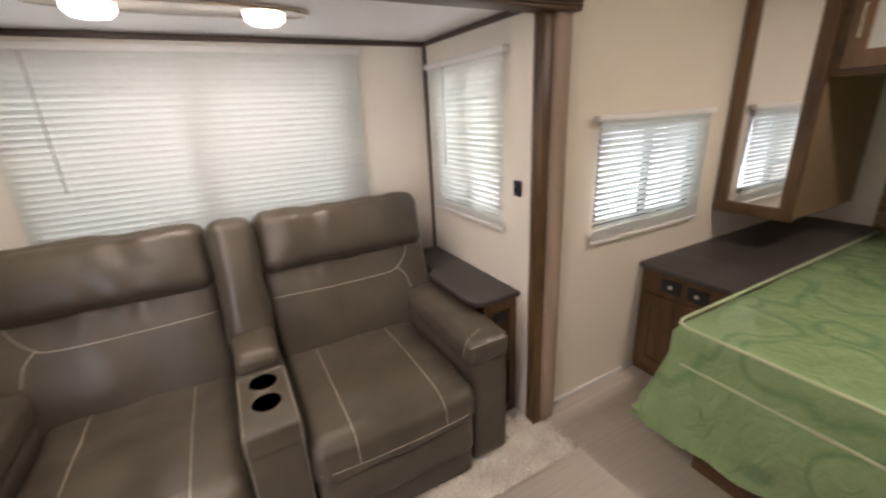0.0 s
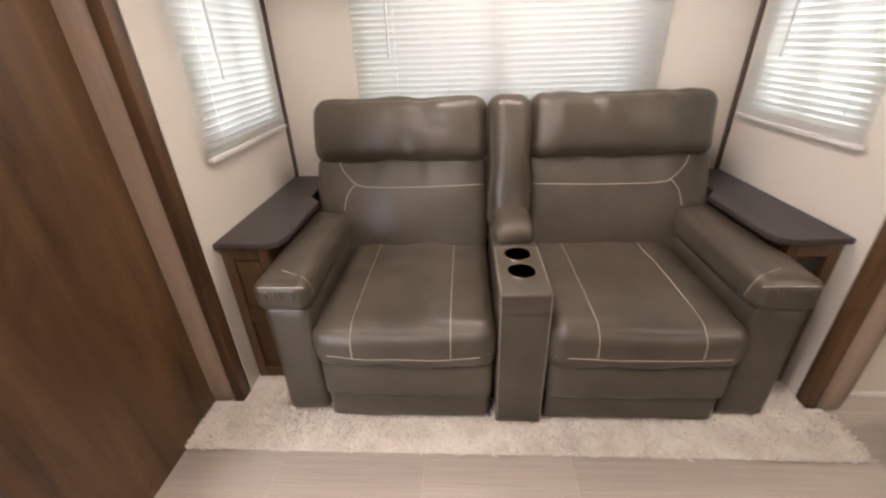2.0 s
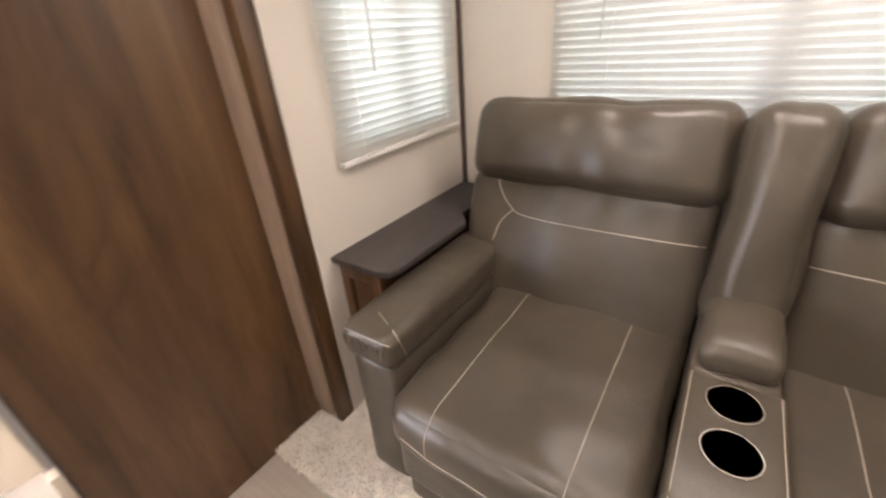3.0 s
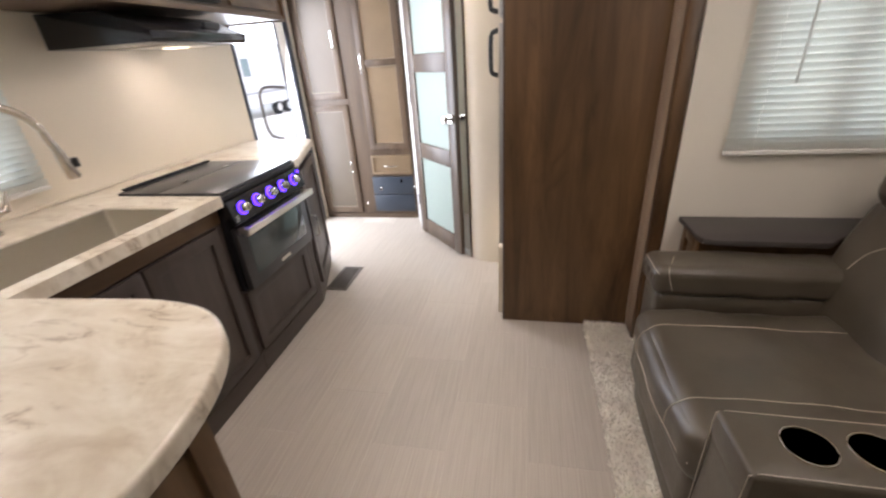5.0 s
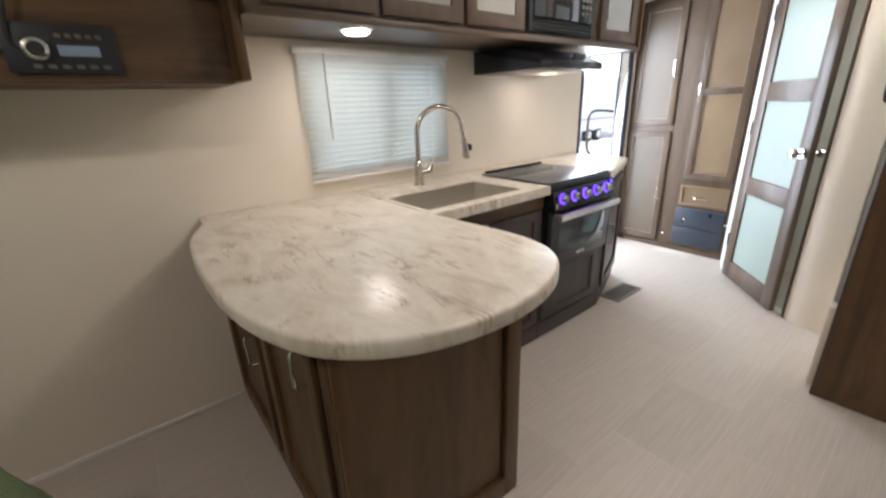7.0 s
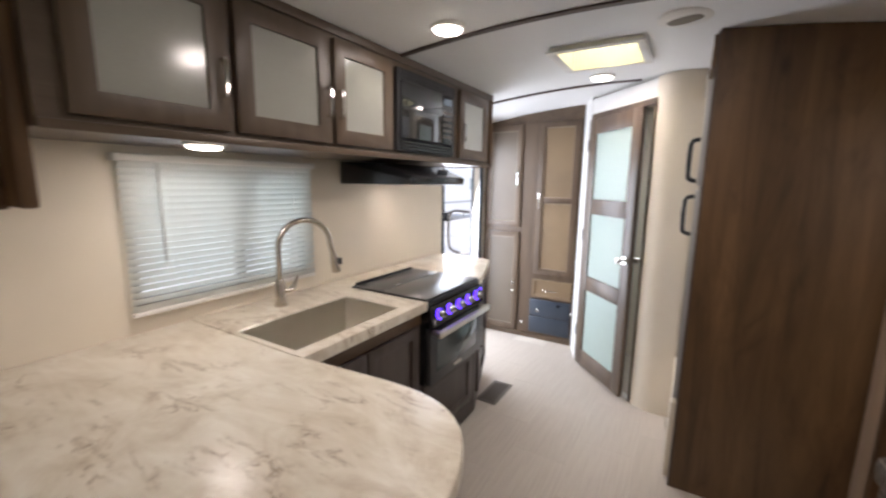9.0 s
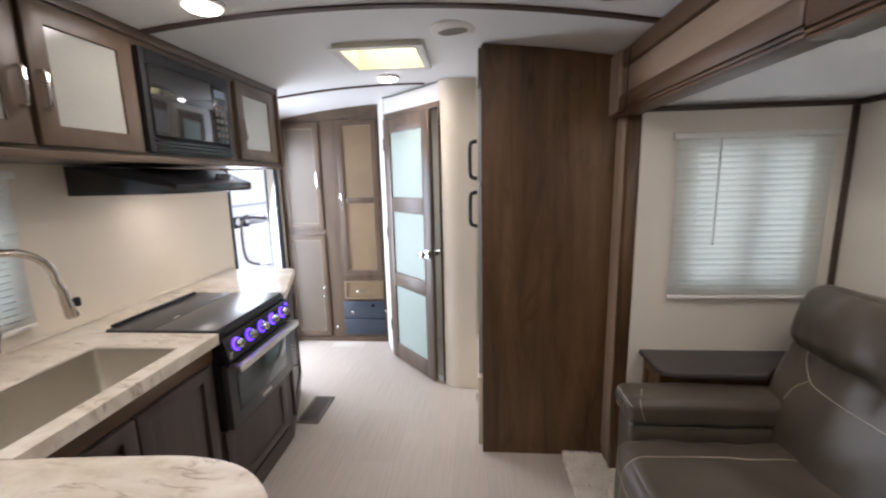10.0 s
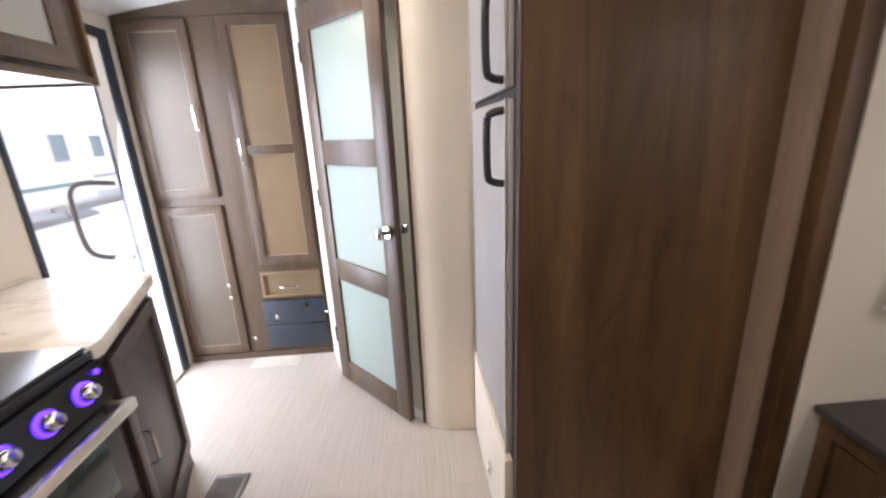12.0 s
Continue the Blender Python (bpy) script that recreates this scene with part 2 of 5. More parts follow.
def plastic_sheet():
    m, nt, p = nodes_of("green_plastic_sheet")
    v = mapped(nt, (1, 1, 1))
    wob = nt.nodes.new("ShaderNodeTexNoise")
    nt.links.new(v, wob.inputs["Vector"])
    wob.inputs["Scale"].default_value = 2.2
    va = nt.nodes.new("ShaderNodeVectorMath")
    va.operation = "MULTIPLY_ADD"
    nt.links.new(wob.outputs["Color"], va.inputs[0])
    va.inputs[1].default_value = (0.5, 0.5, 0.2)
    nt.links.new(v, va.inputs[2])
    vo = nt.nodes.new("ShaderNodeTexVoronoi")
    vo.inputs["Scale"].default_value = 3.0
    nt.links.new(va.outputs[0], vo.inputs["Vector"])
    sw = ramp(nt, vo.outputs["Distance"], [(0.12, (0.22, 0.38, 0.17)), (0.2, (0.38, 0.52, 0.25)), (0.5, (0.40, 0.55, 0.27)), (0.56, (0.22, 0.37, 0.18)), (0.62, (0.37, 0.52, 0.25))])
    nt.links.new(mixed(nt, sw, ramp(nt, noise_tex(nt, v, 7, 4, 0.6, 1), [(0.3, (0.75, 0.85, 0.75)), (0.65, (1, 1, 1))]), 0.7), p.inputs["Base Color"])
    p.inputs["Roughness"].default_value, p.inputs["Coat Weight"].default_value, p.inputs["Coat Roughness"].default_value = 0.25, 1.0, 0.05
    bumped(nt, p, noise_tex(nt, mapped(nt, (1, 1, 0.6)), 11, 5, 0.6, 1.8), 1.0, 0.04)
    t, mx = nt.nodes.new("ShaderNodeBsdfTranslucent"), nt.nodes.new("ShaderNodeMixShader")
    t.inputs[0].default_value = (0.3, 0.6, 0.3, 1)
    mx.inputs[0].default_value = 0.2
    nt.links.new(p.outputs[0], mx.inputs[1])
    nt.links.new(t.outputs[0], mx.inputs[2])
    nt.links.new(mx.outputs[0], nt.nodes["Material Output"].inputs[0])
    return m


M["leather"], M["marble"], M["tile"] = leather(), marble(), floor_tile()
M["slat"] = translucent("blind_slat", (0.68, 0.67, 0.63), (0.74, 0.90, 0.84), 0.13)
M["frosted"] = translucent("frosted_glass", (0.62, 0.70, 0.66), (0.72, 0.86, 0.82), 0.5, 0.3)
M["frosted_cabinet"] = plain("frosted_cabinet_glass", (0.40, 0.40, 0.36), 0.16, 0, 0.03, bump=0.0)
M["dome"] = translucent("skylight_dome", (0.8, 0.8, 0.7), (0.95, 0.9, 0.7), 0.7)
M["glass"] = glass("window_glass")
M["oven_glass"] = plain("oven_glass", (0.05, 0.065, 0.065), 0.06, 0, 0.05, bump=0)
M["mirror"] = plain("mirror", (0.88, 0.88, 0.88), 0.02, 1.0, 0.0, bump=0)
M["haze"] = glow("pale_haze", (0.97, 0.99, 1.0), 2.2)
M["lamp"] = glow("lamp_diffuser", (1.0, 0.88, 0.70), 22)
M["hood_lamp"] = glow("hood_lamp", (1.0, 0.80, 0.52), 5)
M["blue"] = glow("blue_ring", (0.10, 0.03, 1.0), 4)
M["display"] = glow("display", (0.22, 0.28, 0.36), 0.06)
M["pile"] = plain("carpet_pile", (0.93, 0.85, 0.77), 0.95, 0, 0.14, 9, 90, 0.3)
M["green"] = plastic_sheet()

# ---- building helpers ----
from mathutils.bvhtree import BVHTree
THIN = 0.004


def box(bm, x0, x1, y0, y1, z0, z1, r=0.0, seg=2):
    res = bmesh.ops.create_cube(bm, size=1.0)
    vs = res["verts"]
    for v in vs:
        v.co = Vector(((x0 + x1) / 2 + v.co.x * (x1 - x0), (y0 + y1) / 2 + v.co.y * (y1 - y0), (z0 + z1) / 2 + v.co.z * (z1 - z0)))
    if r > 0:
        es = {e for v in vs for e in v.link_edges}
        bmesh.ops.bevel(bm, geom=list(es), offset=r, segments=seg, profile=0.5, affect="EDGES")
    return bm


def boxed(*a, **k):
    return box(bmesh.new(), *a, **k)


def prism(bm, pts, z0, z1, r=0.0, seg=2):
    lo, hi = [bm.verts.new((x, y, z0)) for x, y in pts], [bm.verts.new((x, y, z1)) for x, y in pts]
    n = len(pts)
    fs = [bm.faces.new(hi), bm.faces.new(lo[::-1])] + [bm.faces.new((lo[i], lo[(i + 1) % n], hi[(i + 1) % n], hi[i])) for i in range(n)]
    bmesh.ops.recalc_face_normals(bm, faces=fs)
    if r:
        es = [e for e in fs[0].edges] + [e for e in fs[1].edges]
        bmesh.ops.bevel(bm, geom=es, offset=r, segments=seg, profile=0.5, affect="EDGES")
    return bm


def rod(bm, path, radius, sides=10, caps=True):
    pts = [Vector(p) for p in path]
    rings, up = [], Vector((0.13, 0.27, 0.95)).normalized()
    for i, p in enumerate(pts):
        d = (pts[min(i + 1, len(pts) - 1)] - pts[max(i - 1, 0)]).normalized()
        a = d.cross(up)
        if a.length < 0.05:
            a = d.cross(Vector((1, 0, 0)))
        a.normalize()
        b = d.cross(a).normalized()
        r = radius[i] if isinstance(radius, (list, tuple)) else radius
        rings.append([bm.verts.new(p + (a * math.cos(t) + b * math.sin(t)) * r) for t in (2 * math.pi * k / sides for k in range(sides))])
    for q, w in zip(rings, rings[1:]):
        for k in range(sides):
            bm.faces.new((q[k], q[(k + 1) % sides], w[(k + 1) % sides], w[k]))
    if caps:
        bm.faces.new(rings[0][::-1])
        bm.faces.new(rings[-1])
    bmesh.ops.recalc_face_normals(bm, faces=bm.faces[:])
    return bm


def disc(bm, c, axis, r, depth, sides=24, bevel=0.0):
    """A short cylinder from c along axis."""
    a = Vector(axis).normalized()
    prof = [(0, r)] + ([(depth - bevel, r), (depth, r - bevel)] if bevel else [(depth, r)])
    return rod(bm, [Vector(c) + a * d for d, _ in prof], [q for _, q in prof], sides)


def curve_points(pts, steps=8, closed=False):
    """A smooth line through a few points."""
    p, out, n = [Vector(q) for q in pts], [], len(pts)
    rng = range(n if closed else n - 1)
    for i in rng:
        g = (lambda k: p[k % n]) if closed else (lambda k: p[max(0, min(n - 1, k))])
        a, b, c, d = g(i - 1), g(i), g(i + 1), g(i + 2)
        for s in range(steps):
            t = s / steps
            out.append(0.5 * ((2 * b) + (c - a) * t + (2 * a - 5 * b + 4 * c - d) * t * t + (3 * b - a - 3 * c + d) * t ** 3))
    if not closed:
        out.append(p[-1])
    return out


def cushion(bm, x0, x1, y0, y1, z0, z1, r=0.05, puff=(0, 0, 0), n=16, wrinkle=0.0, freq=6.0, m=None, gather=0.0):
    """A padded block with round edges, bulging by puff metres on each axis; gather puckers it towards its upper and lower seams."""
    t = bmesh.new()
    bmesh.ops.create_cube(t, size=2.0)
    bmesh.ops.subdivide_edges(t, edges=t.edges[:], cuts=n, use_grid_fill=True)
    half = Vector(((x1 - x0) / 2, (y1 - y0) / 2, (z1 - z0) / 2))
    mid = Vector(((x0 + x1) / 2, (y0 + y1) / 2, (z0 + z1) / 2))
    rr = min(r, *half)
    for v in t.verts:
        u = Vector([math.sin(c * math.pi / 2) for c in v.co])
        p = Vector([a * b for a, b in zip(u, half)])
        q = Vector([max(-(h - rr), min(h - rr, c)) for c, h in zip(p, half)])
        d = p - q
        if d.length > 1e-6:
            p = q + d.normalized() * rr
        w = [(1 - c * c) for c in u]
        p += Vector((puff[0] * u.x * w[1] * w[2], puff[1] * u.y * w[0] * w[2], puff[2] * u.z * w[0] * w[1]))
        p += mid
        if wrinkle:
            p += d.normalized() * wrinkle * noise.noise(Vector((p.x * freq, p.y * freq, p.z * freq * 0.6)))
        if gather:
            near = 1 - min(1.0, (half.z * (1 - abs(u.z))) / 0.14)
            fold = 0.30 - abs(noise.noise(Vector((p.x * 13, p.z * 3, mid.x * 9)))) * 1.5 + 0.4 * noise.noise(Vector((p.x * 27, p.z * 4, 5)))
            p.y += gather * near * fold * math.sqrt(max(0.0, w[0]))
        v.co = m @ p if m else p
    me = bpy.data.meshes.new("tmp")
    t.to_mesh(me)
    t.free()
    bm.from_mesh(me)
    bpy.data.meshes.remove(me)
    return bm


def thing(name, label, category, at=(0, 0, 0), rz=0.0, group="", kind="", local=False):
    ob = new(name)
    ob.empty_display_size = 0.1
    ob.matrix_world = pose(*at, 0, 0, rz)
    ob["local"] = 1 if local else 0
    return tagged(ob, label, category, group, kind)


def finish(name, bm, material, smooth=True):
    me = bpy.data.meshes.new(name)
    bm.to_mesh(me)
    bm.free()
    me.materials.append(M[material])
    if smooth:
        me.shade_smooth()
        me.set_sharp_from_angle(angle=radians(38))
    return me


def part(name, bm, material, parent, label="", smooth=True):
    """One mesh under a thing or a part; the bmesh is in world places unless the thing is local."""
    ob = new(name, finish(name, bm, material, smooth))
    top = parent
    off = Vector(parent.location)
    while top.parent:
        top = top.parent
        off += top.location
    ob.parent = parent
    ob.location = (0, 0, 0) if top.get("local") else -off
    return tagged(ob, label)


def piece(name, me, parent, at):
    ob = new(name, me)
    ob.parent = parent
    ob.location = at
    return ob


def single(name, bm, material, label, category, kind="", smooth=True):
    ob = new(name, finish(name, bm, material, smooth))
    return tagged(ob, label, category, "", kind)


def wall_holes(bm, axis, p0, p1, a0, a1, z0, z1, holes):
    """A wall from p0 to p1 thick, a0 to a1 long, with holes (b0, b1, h0, h1)."""
    def put(b0, b1, h0, h1):
        if b1 - b0 > 1e-4 and h1 - h0 > 1e-4:
            box(bm, *((p0, p1, b0, b1) if axis == "x" else (b0, b1, p0, p1)), h0, h1)
    at = a0
    for b0, b1, h0, h1 in sorted(holes):
        put(at, b0, z0, z1)
        put(b0, b1, z0, h0)
        put(b0, b1, h1, z1)
        at = b1
    put(at, a1, z0, z1)
    return bm


def arc_handle(bm, a, b, out, r=0.005):
    """A bow handle between two points, standing out."""
    a, b, o = Vector(a), Vector(b), Vector(out)
    rod(bm, [a, a + o * 0.8, a + o + (b - a) * 0.08, b + o + (a - b) * 0.08, b + o * 0.8, b], r, 8)
    return bm


def ring(bm, put, a0, a1, z0, z1, r, d0, d1):
    """A four-sided frame as one closed solid; put(a, d, z) gives the place."""
    v = [[[bm.verts.new(put(a, d, z)) for a, z in pts] for pts in ([(a0, z0), (a1, z0), (a1, z1), (a0, z1)], [(a0 + r, z0 + r), (a1 - r, z0 + r), (a1 - r, z1 - r), (a0 + r, z1 - r)])] for d in (d0, d1)]
    fs = []
    for k in range(4):
        n = (k + 1) % 4
        for p, q in ((v[0][0], v[0][1]), (v[1][0], v[1][1]), (v[0][0], v[1][0]), (v[0][1], v[1][1])):
            fs.append(bm.faces.new((p[k], p[n], q[n], q[k])))
    bmesh.ops.recalc_face_normals(bm, faces=fs)
    bmesh.ops.bevel(bm, geom=list({e for f in fs for e in f.edges if e.calc_face_angle(0) > 0.5}), offset=0.002, segments=2, profile=0.5, affect="EDGES")
    return bm


def shaker(parent, face, plane, a0, a1, z0, z1, mat="cab_z", inner="cab_z", out=0.018, rail=0.055, name="door", label="", mid=None, bead=True):
    """A framed door on the plane; face is '+y', '-x' and so on; a0..a1 is its stretch along the wall."""
    s = 1 if face[0] == "+" else -1
    ax = face[1]

    def bx(bm, b0, b1, h0, h1, d0, d1, r=0.0):
        lo, hi = sorted((plane + s * d0, plane + s * d1))
        return box(bm, *((lo, hi, b0, b1) if ax == "x" else (b0, b1, lo, hi)), h0, h1, r)
    f = bmesh.new()
    ring(f, lambda a, q, z: (plane + s * q, a, z) if ax == "x" else (a, plane + s * q, z), a0, a1, z0, z1, rail, 0, out)
    d = part(name, f, mat, parent, label)
    if mid:
        part("middle_rail", bx(bmesh.new(), a0 + rail, a1 - rail, mid - rail / 2, mid + rail / 2, 0, out - 0.0005, 0.002), mat, d)
    part("panel", bx(bmesh.new(), a0 + rail, a1 - rail, z0 + rail, z1 - rail, 0, 0.006), inner, d)
    if bead:
        g = bmesh.new()
        w = 0.006
        spans = [(z0 + rail, z1 - rail)] if not mid else [(z0 + rail, mid - rail / 2), (mid + rail / 2, z1 - rail)]
        for h0, h1 in spans:
            for b0, b1, c0, c1 in ((a0 + rail, a0 + rail + w, h0, h1), (a1 - rail - w, a1 - rail, h0, h1), (a0 + rail + w, a1 - rail - w, h0, h0 + w), (a0 + rail + w, a1 - rail - w, h1 - w, h1)):
                bx(g, b0, b1, c0, c1, 0.0062, 0.012)
        # the light colour stands for the highlight along the moulding
        part("bead", g, "bead", d, "moulded bead, pale with a painted highlight")
    return d

# ---- structure ----


def crown(y):
    """Height of the bowed ceiling."""
    return 2.175 - 0.075 * (y - 1.25) ** 2


TOP = 2.24
E_DOOR = (-1.53, -0.87, 0.02, 1.93)
K_WIN, B_WIN, S_WIN = (0.565, 1.38, 1.01, 1.555), (2.60, 3.35, 0.90, 1.38), (2.71, 3.25, 0.98, 1.66)
single("wall_south", wall_holes(bmesh.new(), "y", -0.06, 0, -1.76, 4.66, 0, TOP, [E_DOOR, K_WIN]), "wall", "cream vinyl wall behind the kitchen counter", "wall", "structure", False)
single("wall_north", wall_holes(bmesh.new(), "y", 2.53, 2.59, -1.76, -0.04, 0, TOP, []), "wall", "cream vinyl wall behind the fridge", "wall", "structure", False)
single("wall_north_bedroom", wall_holes(bmesh.new(), "y", 2.53, 2.59, 2.24, 4.66, 0, TOP, [B_WIN]), "wall", "cream vinyl wall beside the bed", "wall", "structure", False)
single("wall_west", boxed(-1.82, -1.76, -0.06, 2.59, 0, TOP), "wall", "cream vinyl end wall", "wall", "structure", False)
single("wall_east", boxed(4.66, 4.72, -0.06, 2.59, 0, TOP), "wall", "cream vinyl wall behind the bed head", "wall", "structure", False)
single("wall_slide_back", wall_holes(bmesh.new(), "y", 3.40, 3.46, -0.04, 2.24, -0.02, 1.88, [(0.435, 1.765, 0.98, 1.74)]), "wall_white", "off-white vinyl wall behind the loveseat", "wall", "structure", False)
single("wall_slide_left", wall_holes(bmesh.new(), "x", -0.04, 0, 2.512, 3.40, -0.02, 1.88, [S_WIN]), "wall_white", "off-white vinyl side wall of the slide-out", "wall", "structure", False)
single("wall_slide_right", wall_holes(bmesh.new(), "x", 2.20, 2.24, 2.512, 3.40, -0.02, 1.88, [S_WIN]), "wall_white", "off-white vinyl side wall of the slide-out", "wall", "structure", False)
single("wall_over_slide", boxed(-0.16, 2.33, 2.50, 2.56, 1.83, TOP), "wood_x", "dark wood fascia over the slide-out", "wall", "structure", False)
single("ceiling_slide", boxed(0, 2.2, 2.51, 3.40, 1.82, 1.87), "ceiling", "white flat ceiling of the slide-out", "ceiling", "structure", False)

bm = bmesh.new()
xs = [-1.76, -0.50, -0.12, 4.66]
ys = sorted([0.2 * i for i in range(-0, 13)] + [1.10, 1.49, 2.53])
for a0, a1 in zip(xs, xs[1:]):
    for b0, b1 in zip(ys, ys[1:]):
        if a0 == -0.50 and b0 >= 1.09 and b1 <= 1.50:
            continue
        lo = [bm.verts.new(c) for c in ((a0, b0, crown(b0)), (a0, b1, crown(b1)), (a1, b1, crown(b1)), (a1, b0, crown(b0)))]
        hi = [bm.verts.new(v.co + Vector((0, 0, 0.05))) for v in lo]
        bm.faces.new(lo)
        bm.faces.new(hi[::-1])
bmesh.ops.remove_doubles(bm, verts=bm.verts[:], dist=1e-4)
single("ceiling", bm, "ceiling", "white bowed ceiling with dark battens", "ceiling", "structure")

sk = thing("skylight", "square roof vent with a yellowed plastic well", "skylight", (-0.31, 1.3, 2.18), kind="structure")
bm = bmesh.new()
for q in ((-0.52, -0.50, 1.08, 1.51), (-0.12, -0.10, 1.08, 1.51), (-0.50, -0.12, 1.08, 1.10), (-0.50, -0.12, 1.49, 1.51)):
    box(bm, *q, 2.155, 2.32)
part("well", bm, "yellowed", sk, "yellowed plastic well", False)
bm = bmesh.new()
for q in ((-0.53, -0.49, 1.06, 1.52), (-0.13, -0.09, 1.06, 1.52), (-0.49, -0.13, 1.06, 1.11), (-0.49, -0.13, 1.48, 1.52)):
    box(bm, *q, 2.148, 2.156, 0.003)
part("flange", bm, "white", sk)
part("dome", boxed(-0.51, -0.11, 1.09, 1.50, 2.32, 2.33), "dome", sk)

for x, y1 in ((0.31, 2.45), (-0.98, 1.42)):
    b = bmesh.new()
    yy = [0.42 + (y1 - 0.42) * i / 14 for i in range(15)] if x > 0 else [0.02 + (y1 - 0.02) * i / 12 for i in range(13)]
    for a, c in zip(yy, yy[1:]):
        vs = [b.verts.new(p) for p in ((x - 0.016, a, crown(a) - 0.001), (x + 0.016, a, crown(a) - 0.001), (x + 0.016, c, crown(c) - 0.001), (x - 0.016, c, crown(c) - 0.001))]
        ws = [b.verts.new(v.co - Vector((0, 0, 0.008))) for v in vs]
        b.faces.new(ws)
        for i in range(4):
            b.faces.new((vs[i], vs[(i + 1) % 4], ws[(i + 1) % 4], ws[i]))
    bmesh.ops.recalc_face_normals(b, faces=b.faces[:])
    single("ceiling_batten", b, "trim_dark", "dark brown batten across the white ceiling", "trim", "structure", False)

# slide-out corner trim
for x0, x1, y0, y1 in ((0.0, 2.2, 3.385, 3.40), (0.0, 0.014, 2.5, 3.385), (2.186, 2.2, 2.5, 3.385)):
    single("trim", boxed(x0, x1, y0, y1, 1.795, 1.818, 0.003), "trim_dark", "dark brown strip under the slide-out ceiling", "trim", "structure")
for x0 in (0.0, 2.188):
    single("trim", boxed(x0, x0 + 0.012, 3.376, 3.399, 0.02, 1.794), "trim_dark", "dark brown strip in the slide-out corner", "trim", "structure")


def post(x0, x1, sign, name):
    """Rounded light post with a dark strip towards the slide-out."""
    t = thing(name, "light wood post with a dark inner strip beside the slide-out", "post", ((x0 + x1) / 2, 2.45, 0), kind="structure")
    inner, outer = (x1, x0) if sign > 0 else (x0, x1)
    s0, s1 = sorted((inner, inner - sign * 0.045))
    m0, m1 = sorted((inner - sign * 0.045, outer))
    b = bmesh.new()
    cushion(b, m0, m1, 2.438, 2.51, 0.0, 1.84, 0.035, n=6)
    part("moulding", b, "post", t)
    part("strip", boxed(s0, s1, 2.456, 2.51, 0.0, 1.84, 0.006), "wood_z", t, "dark wood strip")
    return t


post(-0.155, 0.0, 1, "door_post")
post(2.20, 2.335, -1, "door_post")
beam = thing("header_beam", "light wood beam with dark mouldings over the slide-out", "beam", (1.09, 2.45, 1.8), kind="structure")
part("board", boxed(-0.155, 2.335, 2.425, 2.498, 1.874, 1.986, 0.008), "post_x", beam)
for x0, x1, drop in ((-0.118, 1.03, 0.0), (1.0305, 2.335, 0.007)):
    part("moulding", boxed(x0, x1, 2.405, 2.498, 1.806 - drop, 1.872, 0.010), "wood_x", beam, "dark wood lower moulding")
    part("bead", boxed(x0, x1, 2.409, 2.498, 1.795 - drop, 1.8055 - drop, 0.004), "wood_x", beam)
    part("bead", boxed(x0, x1, 2.413, 2.498, 1.784 - drop, 1.7945 - drop, 0.004), "wood_x", beam)
# darker band from the board up towards the ceiling
part("top_band", boxed(-0.155, 2.335, 2.412, 2.498, 1.988, 2.06, 0.010), "wood_x", beam, "dark band above the light board")
part("end_block", boxed(-0.155, -0.0, 2.40, 2.424, 1.80, 2.06, 0.006), "post", beam, "light wood block above the post")
single("baseboard", boxed(1.90, 4.6, 0.0, 0.010, 0.0, 0.02, 0.003), "white", "thin white skirting along the cream wall", "baseboard", "structure")
single("baseboard", boxed(2.34, 3.10, 2.52, 2.53, 0.0, 0.02, 0.003), "white", "thin white skirting along the cream wall", "baseboard", "structure")
single("slide_floor", boxed(-0.04, 2.24, 2.45, 3.44, -0.05, 0.002), "wood_x", "plywood floor of the slide-out under the carpet", "floor", "structure")

# bathroom front: white return, angled wall with its door, round corner
single("wall_return", prism(bmesh.new(), [(-1.655, 0.93), (-1.655, 0.96), (-1.41, 1.08), (-1.385, 1.035), (-1.41, 1.02)], 0, 2.178), "curtain_white", "narrow white wall beside the bathroom door", "wall", "structure", False)
bw = new("wall_bathroom", finish("wall_bathroom", wall_holes(bmesh.new(), "y", 0.0, 0.04, 0.0, 0.712, 0, 2.15, [(0.035, 0.70, 0.01, 2.0)]), "curtain_white", False))
bw.matrix_world = pose(-1.39, 1.04, 0, 0, 0, math.degrees(math.atan2(0.49, 0.51)))
tagged(bw, "white angled wall round the bathroom door", "wall", "", "structure")
b = bmesh.new()
line = [(-0.885, 1.525), (-0.845, 1.56), (-0.818, 1.61), (-0.806, 1.67), (-0.806, 1.775), (-0.84, 1.775), (-0.84, 1.66), (-0.86, 1.60), (-0.91, 1.555)]
prism(b, line, 0, 2.16)
single("wall_round", b, "wall", "cream rounded wall corner beside the bathroom door", "wall", "structure")

door = thing("door_1", "dark wood bathroom door with three frosted panes, ajar", "door", (-1.352, 1.062, 0), 41.5, kind="structure", local=True)
W, D0, D1 = 0.625, -0.03, 0.002
b = bmesh.new()
box(b, 0, 0.095, D0, D1, 0.02, 1.985, 0.003)
box(b, W - 0.095, W, D0, D1, 0.02, 1.985, 0.003)
for h0, h1 in ((0.02, 0.15), (0.66, 0.775), (1.27, 1.385), (1.875, 1.985)):
    box(b, 0.095, W - 0.095, D0 + 0.001, D1 - 0.001, h0, h1, 0.002)
part("frame", b, "cab_z", door)
for h0, h1 in ((0.15, 0.66), (0.775, 1.27), (1.385, 1.875)):
    part("pane", boxed(0.095, W - 0.095, -0.018, -0.010, h0, h1), "frosted", door, "frosted mint glass pane")
b = bmesh.new()
disc(b, (W - 0.05, D0, 0.99), (0, -1, 0), 0.03, 0.012, 20, 0.003)
